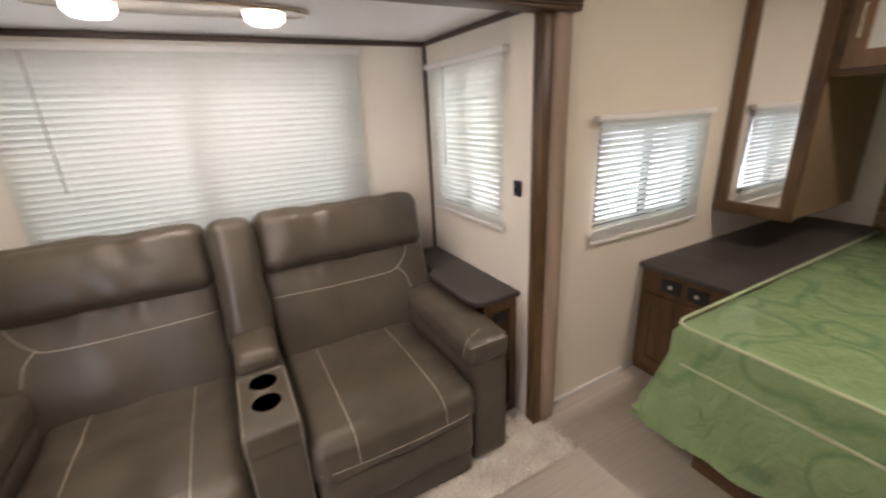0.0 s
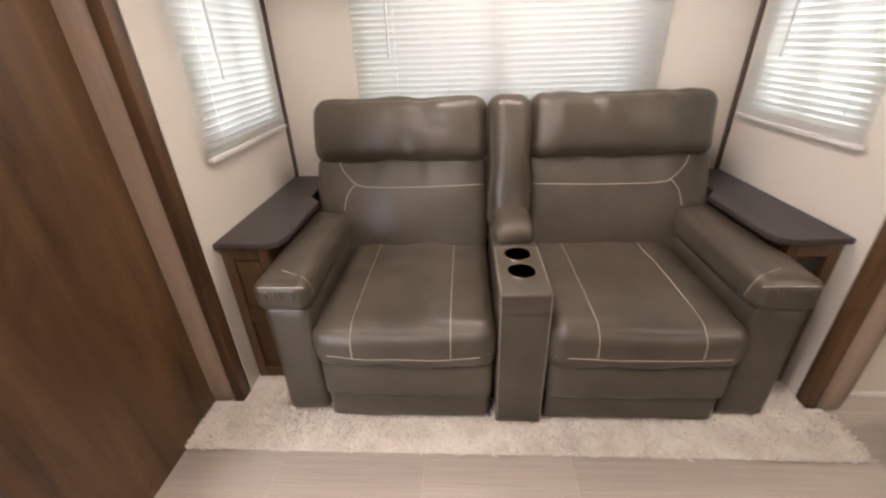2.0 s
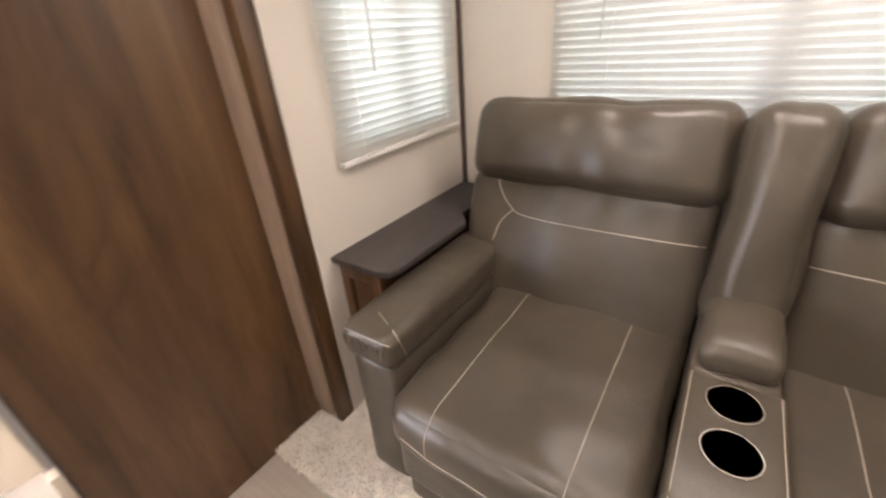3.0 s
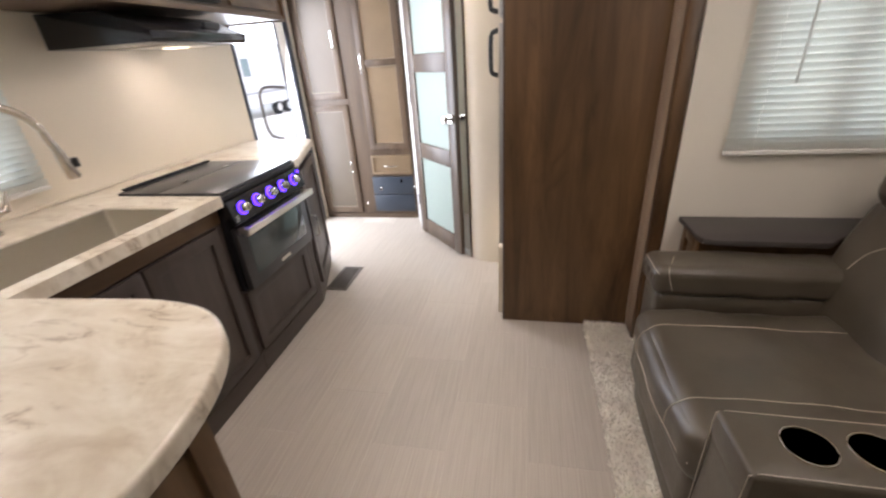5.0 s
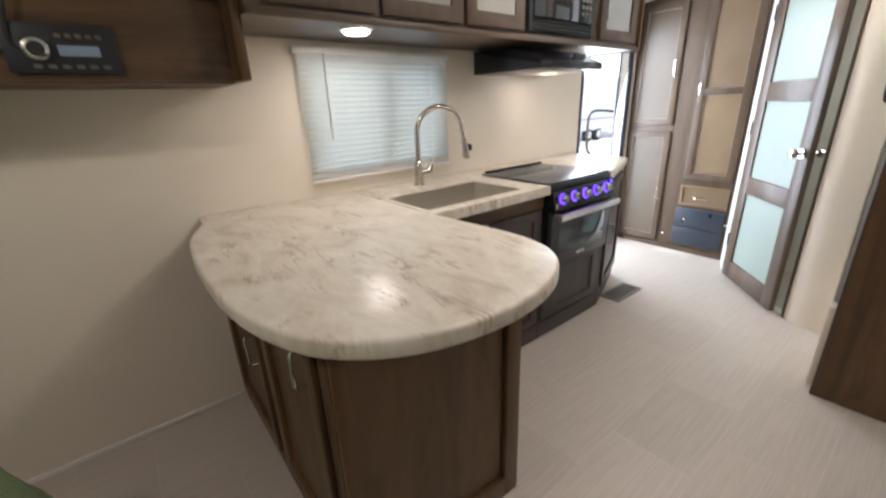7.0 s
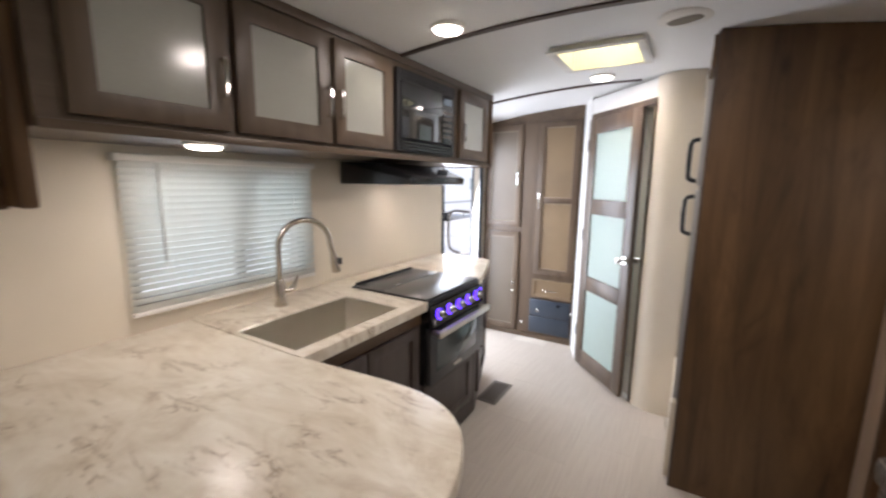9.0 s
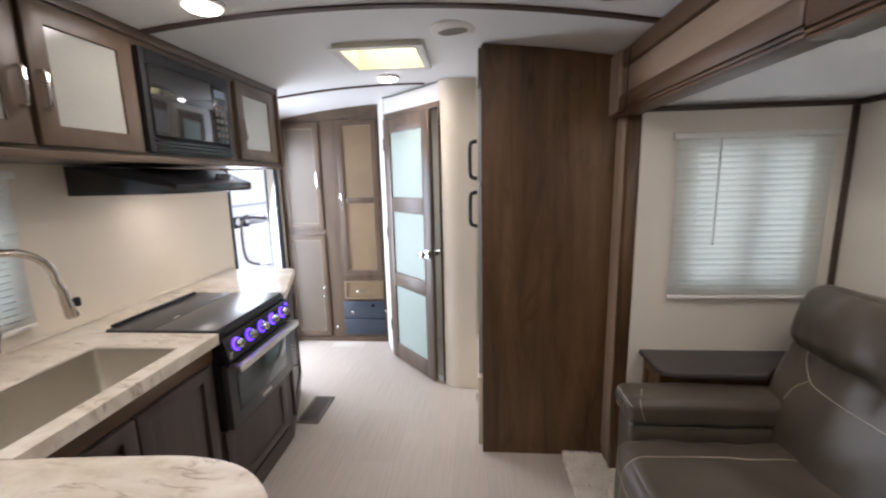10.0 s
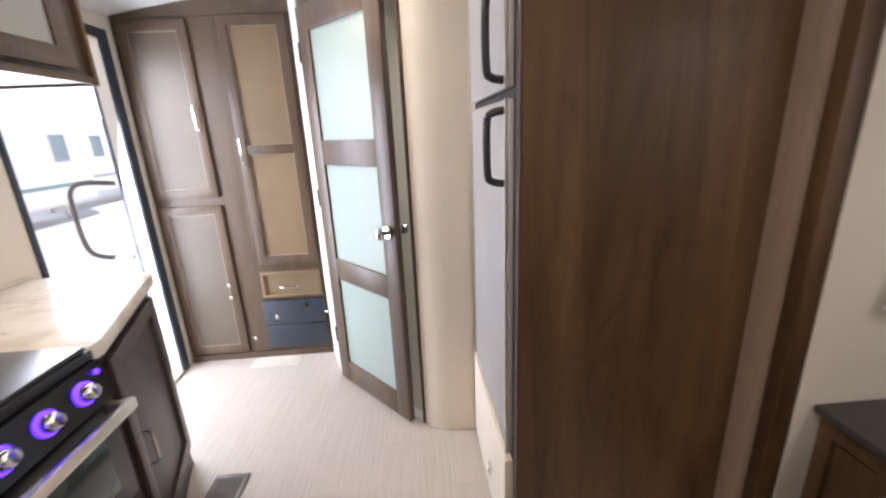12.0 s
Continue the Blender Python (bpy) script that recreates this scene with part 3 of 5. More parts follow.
rod(b, [(W - 0.05, D0 - 0.01, 0.99), (W - 0.05, D0 - 0.04, 0.99)], 0.011)
rod(b, [(W - 0.05, D1, 0.99), (W - 0.05, D1 + 0.035, 0.99), (W - 0.05, D1 + 0.045, 0.99), (W - 0.05, D1 + 0.062, 0.99), (W - 0.05, D1 + 0.067, 0.99)], [0.012, 0.012, 0.024, 0.024, 0.008], 20)
rod(b, [(W - 0.05, D0 - 0.03, 0.99), (W - 0.05, D0 - 0.037, 0.99), (W - 0.05, D0 - 0.05, 0.99), (W - 0.05, D0 - 0.062, 0.99), (W - 0.05, D0 - 0.067, 0.99)], [0.012, 0.023, 0.027, 0.022, 0.008], 20)
part("door_knob", b, "chrome", door, "polished metal knob")
for h in (0.25, 1.05, 1.75):
    part("hinge", boxed(-0.008, 0.004, D0 - 0.004, D0 + 0.01, h, h + 0.09, 0.002), "black_matte", door)
jb = new("door_frame", finish("door_frame", wall_holes(bmesh.new(), "y", -0.008, 0.046, 0.012, 0.711, 0, 2.035, [(0.037, 0.697, -0.01, 1.998)]), "cab_z", False))
jb.matrix_world = pose(-1.39, 1.04, 0, 0, 0, math.degrees(math.atan2(0.49, 0.51)))
tagged(jb, "dark wood jamb round the bathroom door", "door frame", "", "structure")
# unseen lamp added behind the door to brighten the frosted panes and gap
area("bathroom_fill", (-1.2, 2.1, 2.0), (-1.2, 1.9, 0), 0.35, 0.35, 7, DAY)

# entry door opening
ed = thing("door_2", "dark frame of the open entry doorway with strike plates", "door frame", (-1.2, -0.03, 0), kind="structure")
part("jamb", boxed(-1.60, -1.532, -0.085, 0.012, 0.0, 1.98, 0.006), "safe", ed, "dark slate jamb")
part("jamb", boxed(-0.868, -0.842, -0.08, 0.010, 0.0, 1.98, 0.004), "safe", ed, "dark slate jamb")
part("head", boxed(-1.53, -0.87, -0.08, 0.012, 1.932, 1.98, 0.004), "safe", ed)
part("sill", boxed(-1.53, -0.87, -0.10, 0.02, 0.0, 0.018, 0.003), "steel", ed, "metal threshold")
for h in (0.72, 1.18):
    part("strike_plate", boxed(-1.5318, -1.528, -0.055, -0.02, h, h + 0.09, 0.001), "steel", ed)
gh = thing("grab_handle", "folding metal grab handle outside the entry", "handle", (-1.5, -0.09, 0.8), kind="structure")
part("bow", rod(bmesh.new(), curve_points([(-1.50, -0.08, 1.21), (-1.47, -0.22, 1.22), (-1.46, -0.28, 1.19), (-1.46, -0.30, 1.10), (-1.46, -0.29, 0.88), (-1.47, -0.23, 0.81), (-1.50, -0.08, 0.79)], 6), 0.012), "grille", gh)


def window(name, axis, plane, out, hole, label, mull=0.5):
    """A framed sliding window filling the hole in a wall."""
    a0, a1, z0, z1 = hole
    p = plane + out * 0.03
    t = thing(name, label, "window", ((p, (a0 + a1) / 2, z0) if axis == "x" else ((a0 + a1) / 2, p, z0)), kind="structure")

    def bx(bm, b0, b1, h0, h1, d=0.016):
        return box(bm, *((p - d, p + d, b0, b1) if axis == "x" else (b0, b1, p - d, p + d)), h0, h1, 0.003)
    f = bmesh.new()
    w = 0.03
    bx(f, a0, a0 + w, z0, z1)
    bx(f, a1 - w, a1, z0, z1)
    bx(f, a0 + w, a1 - w, z0, z0 + w)
    bx(f, a0 + w, a1 - w, z1 - w, z1)
    c = a0 + (a1 - a0) * mull
    bx(f, c - 0.022, c + 0.022, z0 + w, z1 - w, 0.014)
    part("window_frame", f, "black_matte", t)
    for b0, b1 in ((a0 + w, c - 0.022), (c + 0.022, a1 - w)):
        g = part("pane", bx(bmesh.new(), b0, b1, z0 + w, z1 - w, 0.002), "glass", t)
        g.visible_shadow = False
    return t


window("window_1", "y", 3.40, 1, (0.435, 1.765, 0.98, 1.74), "sliding window behind the loveseat", 0.5)
window("window_2", "x", 0.0, -1, S_WIN, "slide-out side window behind a blind", 0.55)
window("window_3", "x", 2.2, 1, S_WIN, "slide-out side window behind a blind", 0.55)
window("window_4", "y", 0.0, -1, K_WIN, "kitchen window behind a blind", 0.45)
window("window_5", "y", 2.53, 1, B_WIN, "bedroom window behind a blind", 0.5)


def blind(label, axis, plane, out, a0, a1, z0, z1, wand, stack=4, tilt=66):
    """A mini blind hanging out from the wall by out."""
    p = plane + out * 0.026
    t = thing("window_blind", label, "blind", ((p, (a0 + a1) / 2, z0) if axis == "x" else ((a0 + a1) / 2, p, z0)), group="window blinds")

    def at(a, d, z):
        return (p + out * d, a, z) if axis == "x" else (a, p + out * d, z)

    def bx(bm, b0, b1, d0, d1, h0, h1, r=0.002):
        lo, hi = sorted((p + out * d0, p + out * d1))
        return box(bm, *((lo, hi, b0, b1) if axis == "x" else (b0, b1, lo, hi)), h0, h1, r)
    part("headrail", bx(bmesh.new(), a0 - 0.018, a1 + 0.018, -0.016, 0.018, z1 - 0.028, z1, 0.004), "white", t)
    part("bottom_rail", bx(bmesh.new(), a0, a1, -0.012, 0.012, z0, z0 + 0.016, 0.004), "white", t)
    b = bmesh.new()
    half, n = 0.0155, 5
    rows = []
    c, s = math.cos(radians(tilt)), math.sin(radians(tilt))
    for k in range(n + 1):
        u = -half + 2 * half * k / n
        bow = 0.0030 * (1 - (u / half) ** 2)
        d, h = u * c + bow * s, u * s - bow * c
        rows.append([b.verts.new(Vector(at(e, d, h)) - Vector(t.location)) for e in (a0, (a0 + a1) / 2, a1)])
    for q, w in zip(rows, rows[1:]):
        for i in range(2):
            b.faces.new((q[i], q[i + 1], w[i + 1], w[i]))
    for v in b.verts:
        v.co.z += z0
    me = finish("slat", b, "slat")
    z = z1 - 0.04
    pitch = 0.0255
    while z > z0 + 0.03:
        piece("slat", me, t, (0, 0, z - z0))
        z -= pitch
    for i in range(stack):
        piece("slat", me, t, (0, 0, 0.022 + 0.004 * i))
    for e in (0.14, 0.86):
        a = a0 + (a1 - a0) * e
        part("ladder_cord", rod(bmesh.new(), [at(a, 0.0145, z0 + 0.01), at(a, 0.0145, z1 - 0.02)], 0.0007, 5), "white", t)
    if wand:
        a = a0 + (a1 - a0) * wand
        part("wand", rod(bmesh.new(), [at(a, 0.024, z1 - 0.03), at(a, 0.026, z1 - 0.03 - 0.62 * (z1 - z0))], 0.004, 6), "wand", t, "clear tilt wand")
    return t


blind("white slatted blind behind the loveseat", "y", 3.40, -1, 0.40, 1.805, 0.945, 1.776, 0.12)
blind("white slatted blind on the slide-out side wall", "x", 0.0, 1, 2.66, 3.31, 0.945, 1.70, 0.26)
blind("white slatted blind on the slide-out side wall", "x", 2.2, -1, 2.66, 3.31, 0.945, 1.70, 0.70)
blind("white slatted blind behind the kitchen tap", "y", 0.0, 1, 0.545, 1.40, 0.985, 1.59, 0.86, 3, 60)
blind("white slatted blind beside the bed", "y", 2.53, -1, 2.57, 3.38, 0.84, 1.42, 0.0, 6, 58)

# ---- outside ----
single("ground", boxed(-400, 400, -400, 400, -0.95, -0.85), "concrete", "pale concrete yard reaching far off", "ground", "structure", False)


def trailer(x0, y0, length, stripe):
    """A parked white trailer; its near side looks back to the doorway."""
    t = thing("travel_trailer", "white travel trailer with a pale %s stripe parked across the yard" % stripe, "trailer", (x0 + length / 2, y0 - 1.2, -0.85), group="parked trailers")
    part("body", boxed(x0, x0 + length, y0 - 2.4, y0, -0.30, 2.4, 0.15, 3), "gelcoat", t)
    part("stripe", boxed(x0 + 0.2, x0 + length - 0.2, y0 + 0.001, y0 + 0.008, 0.25, 0.36), "pale_window" if stripe == "green" else "fridge", t)
    for f in (0.12, 0.8):
        x = x0 + f * length
        w = part("window", boxed(x, x + 0.5, y0 + 0.001, y0 + 0.02, 1.05, 1.75, 0.005), "pale_window", t)
        part("window_frame", wall_holes(bmesh.new(), "y", y0 + 0.001, y0 + 0.03, x - 0.03, x + 0.53, 1.02, 1.78, [(x, x + 0.5, 1.05, 1.75)]), "fridge", w)
    for x in (x0 + 0.48 * length, x0 + 0.48 * length + 0.9):
        w = part("wheel", disc(bmesh.new(), (x, y0 - 0.25, -0.5), (0, 1, 0), 0.35, 0.22, 24, 0.04), "tyre", t)
        part("rim", disc(bmesh.new(), (x, y0 - 0.028, -0.5), (0, 1, 0), 0.2, 0.02, 16), "chrome", w)
    part("jack", rod(bmesh.new(), [(x0 + length - 0.1, y0 - 1.2, -0.85), (x0 + length - 0.1, y0 - 1.2, -0.2)], 0.06), "steel", t)
    part("jack", rod(bmesh.new(), [(x0 + 0.1, y0 - 1.2, -0.85), (x0 + 0.1, y0 - 1.2, -0.2)], 0.06), "steel", t)


trailer(-13.5, -9.0, 7.5, "green")
trailer(-23.0, -10.5, 8.5, "grey")
trailer(-5.0, -9.6, 7.0, "grey")
single("backdrop", boxed(-260, 200, -122, -120, -2, 110), "haze", "pale hazy sky beyond the yard", "backdrop", "structure", False)

# ---- slide-out furniture ----


def loveseat():
    t = thing("loveseat", "grey leather two-seat recliner loveseat with a cup-holder console", "sofa", (1.1, 2.8, 0.02))
    L = "leather"

    def stitch(tree, casts, parent, r=0.0017):
        """A line of thread laid on the leather, found along (start, direction) casts."""
        line = []
        for p, d in casts:
            d = Vector(d).normalized()
            hit = tree.ray_cast(Vector(p), d)[0]
            if hit is not None:
                line.append(hit - d * 0.0008)
        part("stitching", rod(bmesh.new(), line, r, 5), "thread", parent)
    part("base", boxed(0.24, 1.95, 2.46, 3.30, 0.03, 0.34, 0.02), "black_matte", t)
    for x0, x1, edge in ((0.385, 1.01, -1), (1.185, 1.815, 1)):
        b = cushion(bmesh.new(), x0, x1, 2.325, 3.01, 0.30, 0.475, 0.058, (0, 0.014, 0.020), 32, 0.012, 7)
        tree = BVHTree.FromBMesh(b)
        part("seat", b, L, t)
        for f in (0.235, 0.76):
            x = x0 + f * (x1 - x0)
            casts = [((x, 2.93 - 0.055 * i, 1.0), (0, 0, -1)) for i in range(10)]
            bend = [Vector((0, math.cos(radians(q)), math.sin(radians(q)))) for q in range(95, 180, 8)]
            casts += [(Vector((x, 2.43, 0.395)) + d * 0.4, -d) for d in bend] + [((x, 2.0, 0.385), (0, 1, 0)), ((x, 2.0, 0.374), (0, 1, 0))]
            stitch(tree, casts, t)
        stitch(tree, [((x0 + 0.02 + (x1 - x0 - 0.04) * i / 14, 2.2, 0.372 + 0.003 * math.sin(i)), (0, 1, 0)) for i in range(15)], t)
        b = cushion(bmesh.new(), x0 + 0.01, x1 - 0.01, 2.345, 2.47, 0.155, 0.335, 0.03, (0, 0.012, 0), 16, 0.006, 7)
        part("footrest", b, L, t)
        b = cushion(bmesh.new(), x0 + 0.012, x1 - 0.012, 2.368, 2.47, 0.03, 0.185, 0.022, (0, 0.010, 0), 14, 0.005, 6)
        part("kick_panel", b, L, t)
        bx0, bx1 = (0.25, x1) if edge < 0 else (x0, 1.965)
        m = Matrix.Translation((0, 2.915, 0.425)) @ Matrix.Rotation(radians(-17), 4, "X") @ Matrix.Translation((0, -2.845, -0.44))
        b = cushion(bmesh.new(), bx0, bx1, 2.855, 3.05, 0.40, 0.895, 0.04, (0, 0.024, 0), 44, 0.013, 6, m, 0.030)
        tree = BVHTree.FromBMesh(b)
        part("backrest", b, L, t)
        b = cushion(bmesh.new(), bx0 - 0.002, bx1 + 0.002, 2.82, 3.07, 0.868, 1.14, 0.062, (0, 0.026, 0.008), 44, 0.014, 8, m, 0.022)
        part("headrest", b, L, t)
        # curved seams across the back
        near, far = (x1 - 0.02, bx0 + 0.02) if edge < 0 else (x0 + 0.02, bx1 - 0.02)
        w, way = far - near, m.to_3x3() @ Vector((0, 1, 0))
        for pts in (((0, 0.765), (0.4, 0.758), (0.72, 0.762), (0.80, 0.785), (0.855, 0.83), (0.88, 0.872)), ((0.78, 0.778), (0.835, 0.73), (0.86, 0.66))):
            stitch(tree, [(m @ Vector((near + a * w, 2.6, h)), way) for a, _, h in (tuple(q) for q in curve_points([(a, 0, h) for a, h in pts], 7))], t, 0.0019)
    for x0, x1 in ((0.213, 0.388), (1.818, 2.005)):
        a = part("arm", cushion(bmesh.new(), x0 + 0.006, x1 - 0.004, 2.395, 3.12, 0.03, 0.52, 0.028, (0.003, 0.006, 0), 14, 0.005, 6), L, t)
        b = cushion(bmesh.new(), x0 - 0.004, x1 + 0.004, 2.383, 3.10, 0.505, 0.622, 0.036, (0, 0.004, 0.012), 22, 0.007, 10)
        tree = BVHTree.FromBMesh(b)
        part("arm_pad", b, L, a)
        n = x1 - x0
        stitch(tree, [((x0 + 0.006 + (n - 0.012) * i / 10, 2.2, 0.745), (0, 1, -0.75)) for i in range(11)], a)
        inner, way = (x1, -1) if x0 < 1 else (x0, 1)
        stitch(tree, [((inner - way * 0.2, 2.30 + 0.004 * i, 0.70 - 0.017 * i), (way * 1.0, 0.55, -0.25 + 0.02 * i)) for i in range(10)], a)
        # puckered leather under the front seam
        for i in range(9):
            x = x0 + 0.018 + (n - 0.036) * i / 8
            lean = 0.004 * math.sin(i * 2.3)
            q = [tree.ray_cast(Vector((x + lean * k, 2.2, 0.598 - 0.012 * k)), Vector((0, 1, 0)))[0] for k in range(5)]
            if None not in q:
                part("pleat", rod(bmesh.new(), q, [0.0008, 0.0036, 0.0040, 0.0026, 0.0006], 8), L, a)
    c = part("console", cushion(bmesh.new(), 1.015, 1.183, 2.35, 3.0, 0.03, 0.535, 0.012, (0.003, 0.006, 0), 12, 0.003, 6), L, t)
    part("console_riser", cushion(bmesh.new(), 1.015, 1.183, 2.675, 3.05, 0.50, 0.60, 0.02, n=8), L, c)
    b = bmesh.new()
    loops = [[(1.013, 2.352), (1.03, 2.346), (1.168, 2.346), (1.185, 2.352), (1.185, 2.678), (1.013, 2.678)]] + [[(1.099 + 0.045 * math.cos(a), y + 0.045 * math.sin(a)) for a in (2 * math.pi * k / 24 for k in range(24))] for y in (2.485, 2.607)]
    es = []
    for lp in loops:
        vv = [b.verts.new((x, y, 0.602)) for x, y in lp]
        es += [b.edges.new((vv[k], vv[(k + 1) % len(vv)])) for k in range(len(vv))]
    bmesh.ops.triangle_fill(b, use_beauty=True, use_dissolve=False, edges=es)
    b.normal_update()
    ext = bmesh.ops.extrude_face_region(b, geom=b.faces[:])
    for v in [g for g in ext["geom"] if isinstance(g, bmesh.types.BMVert)]:
        v.co.z = 0.53
    b.normal_update()
    rim = [e for e in b.edges if all(abs(v.co.z - 0.602) < 1e-5 and (abs(v.co.x - 1.099) > 0.065 or v.co.y < 2.36) for v in e.verts) and any(abs(f.normal.z) < 0.5 for f in e.link_faces)]
    bmesh.ops.bevel(b, geom=rim, offset=0.012, segments=3, profile=0.5, affect="EDGES")
    bmesh.ops.recalc_face_normals(b, faces=b.faces[:])
    part("cup_plate", b, L, c)
    part("console_lid", cushion(bmesh.new(), 1.020, 1.178, 2.69, 3.0, 0.585, 0.665, 0.035, (0, 0, 0.014), 12, 0.004, 8), L, c)
    m = Matrix.Translation((0, 2.925, 0.54)) @ Matrix.Rotation(radians(-15), 4, "X") @ Matrix.Translation((0, -2.86, -0.55))
    part("console_back", cushion(bmesh.new(), 1.008, 1.19, 2.80, 3.0, 0.56, 1.13, 0.07, (0, 0.02, 0), 24, 0.010, 11, m), L, c)
    for y in (2.485, 2.607):
        b = rod(bmesh.new(), [(1.099, y, h) for h in (0.602, 0.607, 0.607, 0.603)], [0.050, 0.049, 0.046, 0.0445], 28, False)
        part("cup_holder", b, "nickel", c, "metal cup-holder rim")
        b = rod(bmesh.new(), [(1.099, y, h) for h in (0.604, 0.545, 0.542, 0.5415)], [0.0445, 0.042, 0.038, 0.002], 28, False)
        part("cup_well", b, "black", c, "black cup well")
    for sx in (1.021, 1.177):
        part("stitching", rod(bmesh.new(), [(sx, 2.67, 0.603), (sx, 2.365, 0.603), (sx, 2.347, 0.595), (sx, 2.345, 0.50), (sx, 2.347, 0.06)], 0.0013, 5), "thread", c)
    return t


loveseat()


def side_table(flip, label):
    f = (lambda x: 2.2 - x) if flip else (lambda x: x)
    t = thing("side_table", label, "side table", (f(0.11), 2.9, 0.02), group="side tables beside the loveseat")
    top = [(0.003, 2.56), (0.20, 2.56), (0.236, 2.575), (0.252, 2.62), (0.258, 2.98), (0.20, 3.05), (0.20, 3.37), (0.003, 3.37)]
    part("top", prism(bmesh.new(), [(f(x), y) for x, y in top], 0.655, 0.68, 0.006), "slat_dark", t, "charcoal laminate top")

    def bx(bm, x0, x1, *r, **k):
        a, b = sorted((f(x0), f(x1)))
        return box(bm, a, b, *r, **k)
    part("body", bx(bmesh.new(), 0.012, 0.178, 2.60, 3.37, 0.02, 0.653), "wood_z", t)
    fr = bmesh.new()
    for q in ((0.008, 0.045, 0.02, 0.65), (0.15, 0.185, 0.02, 0.65), (0.045, 0.15, 0.02, 0.07), (0.045, 0.15, 0.60, 0.65), (0.045, 0.15, 0.32, 0.365)):
        bx(fr, q[0], q[1], 2.582, 2.60, q[2], q[3], r=0.002)
    part("frame", fr, "wood_z", t)
    for h in (0.10, 0.40):
        part("drawer_front", bx(bmesh.new(), 0.052, 0.143, 2.592, 2.60, h, h + 0.19, r=0.002), "wood_z", t)
    if flip:
        part("outlet", bx(bmesh.new(), 0.06, 0.13, 2.586, 2.593, 0.54, 0.585, r=0.002), "black_matte", t, "black socket plate")
    return t


side_table(False, "dark wood side table with a charcoal top beside the loveseat")
side_table(True, "dark wood side table with a socket beside the loveseat")

rug = thing("carpet", "cream shag carpet under the loveseat", "carpet", (1.1, 2.8, 0.0))
part("backing", boxed(-0.12, 2.26, 2.235, 2.45, 0.003, 0.014, 0.004), "pile", rug)
part("slide_pile", boxed(0.003, 2.197, 2.452, 3.395, 0.003, 0.018), "pile", rug)
rnd = random.Random(4)
vs, fs = [], []
for i in range(15000):
    x, y = rnd.uniform(-0.125, 2.265), rnd.uniform(2.228, 2.62 if i % 2 else 2.46)
    if y > 2.43 and not 0.01 < x < 2.19:
        continue
    a, h, w = rnd.uniform(0, 6.28), rnd.uniform(0.010, 0.019), rnd.uniform(0.003, 0.006)
    dx, dy = math.cos(a) * w, math.sin(a) * w
    lx, ly = rnd.gauss(0, 0.008), rnd.gauss(0, 0.008)
    k = len(vs)
    vs += [(x - dx, y - dy, 0.011), (x + dx, y + dy, 0.011), (x + lx + dx * 0.5, y + ly + dy * 0.5, 0.012 + h), (x + lx - dx * 0.5, y + ly - dy * 0.5, 0.012 + h)]
    fs.append((k, k + 1, k + 2, k + 3))
me = bpy.data.meshes.new("shag_pile")
me.from_pydata(vs, [], fs)
me.materials.append(M["pile"])
tf = tagged(new("shag_pile", me), kind="stuff")
tf.parent, tf.location = rug, -rug.location

sw = thing("light_switch", "small black switch on the slide-out wall", "switch", (2.197, 2.585, 1.146))
part("plate", boxed(2.188, 2.1995, 2.565, 2.607, 1.112, 1.178, 0.003), "black_matte", sw)
part("rocker", boxed(2.183, 2.188, 2.575, 2.597, 1.128, 1.162, 0.002), "black", sw)

lt = thing("ceiling_light", "oval nickel ceiling plate with two round lamps", "ceiling light", (1.11, 2.86, 1.82))
plate = [(1.11 + 0.38 * math.copysign(abs(math.cos(a)) ** 0.8, math.cos(a)), 2.86 + 0.085 * math.copysign(abs(math.sin(a)) ** 0.9, math.sin(a))) for a in (2 * math.pi * i / 48 for i in range(48))]
part("plate", prism(bmesh.new(), plate, 1.80, 1.8195, 0.006), "nickel", lt)
for x in (0.88, 1.345):
    s = part("shade", rod(bmesh.new(), [(x, 2.87, 1.799), (x, 2.87, 1.785), (x, 2.87, 1.772), (x, 2.87, 1.766)], [0.062, 0.060, 0.045, 0.015], 24), "lamp", lt, "glowing frosted glass shade")
    area("slide_lamp", (x, 2.87, 1.755), (x, 2.87, 0), 0.1, 0.1, 2.3, WARM, "DISK")


def puck(x, y, z=None, watts=5.5, r=0.075):
    z = crown(y) if z is None else z
    t = thing("ceiling_light", "round flush lamp, switched on", "ceiling light", (x, y, z), group="round flush lamps")
    part("rim", rod(bmesh.new(), [(x, y, z + 0.004), (x, y, z - 0.010), (x, y, z - 0.014)], [r, r, r - 0.012], 28), "white", t)
    part("diffuser", rod(bmesh.new(), [(x, y, z - 0.0142), (x, y, z - 0.022), (x, y, z - 0.025)], [r - 0.013, r - 0.02, r - 0.035], 28), "lamp", t, "glowing diffuser")
    area("lamp_light", (x, y, z - 0.032), (x, y, 0), 2 * r, 2 * r, watts, WARM, "DISK")


for x, y in ((0.437, 0.80), (-0.78, 1.21), (0.76, 1.50), (3.1, 1.25)):
    puck(x, y, None, {3.1: 13.0, 0.437: 3.2, 0.76: 10.0}.get(x, 4.5))
puck(1.27, 0.36, 1.622, 2.5, 0.066)


def ceiling_speaker(x, y):
    z = crown(y)
    t = thing("ceiling_speaker", "round white ceiling speaker", "speaker", (x, y, z), group="ceiling speakers")
    part("rim", rod(bmesh.new(), [(x, y, z + 0.01), (x, y, z - 0.006), (x, y, z - 0.014), (x, y, z - 0.012)], [0.10, 0.10, 0.078, 0.068], 32), "white", t)
    part("mesh", disc(bmesh.new(), (x, y, z - 0.010), (0, 0, -1), 0.066, 0.0035, 28), "grille", t, "grey speaker mesh")


ceiling_speaker(0.06, 1.675)
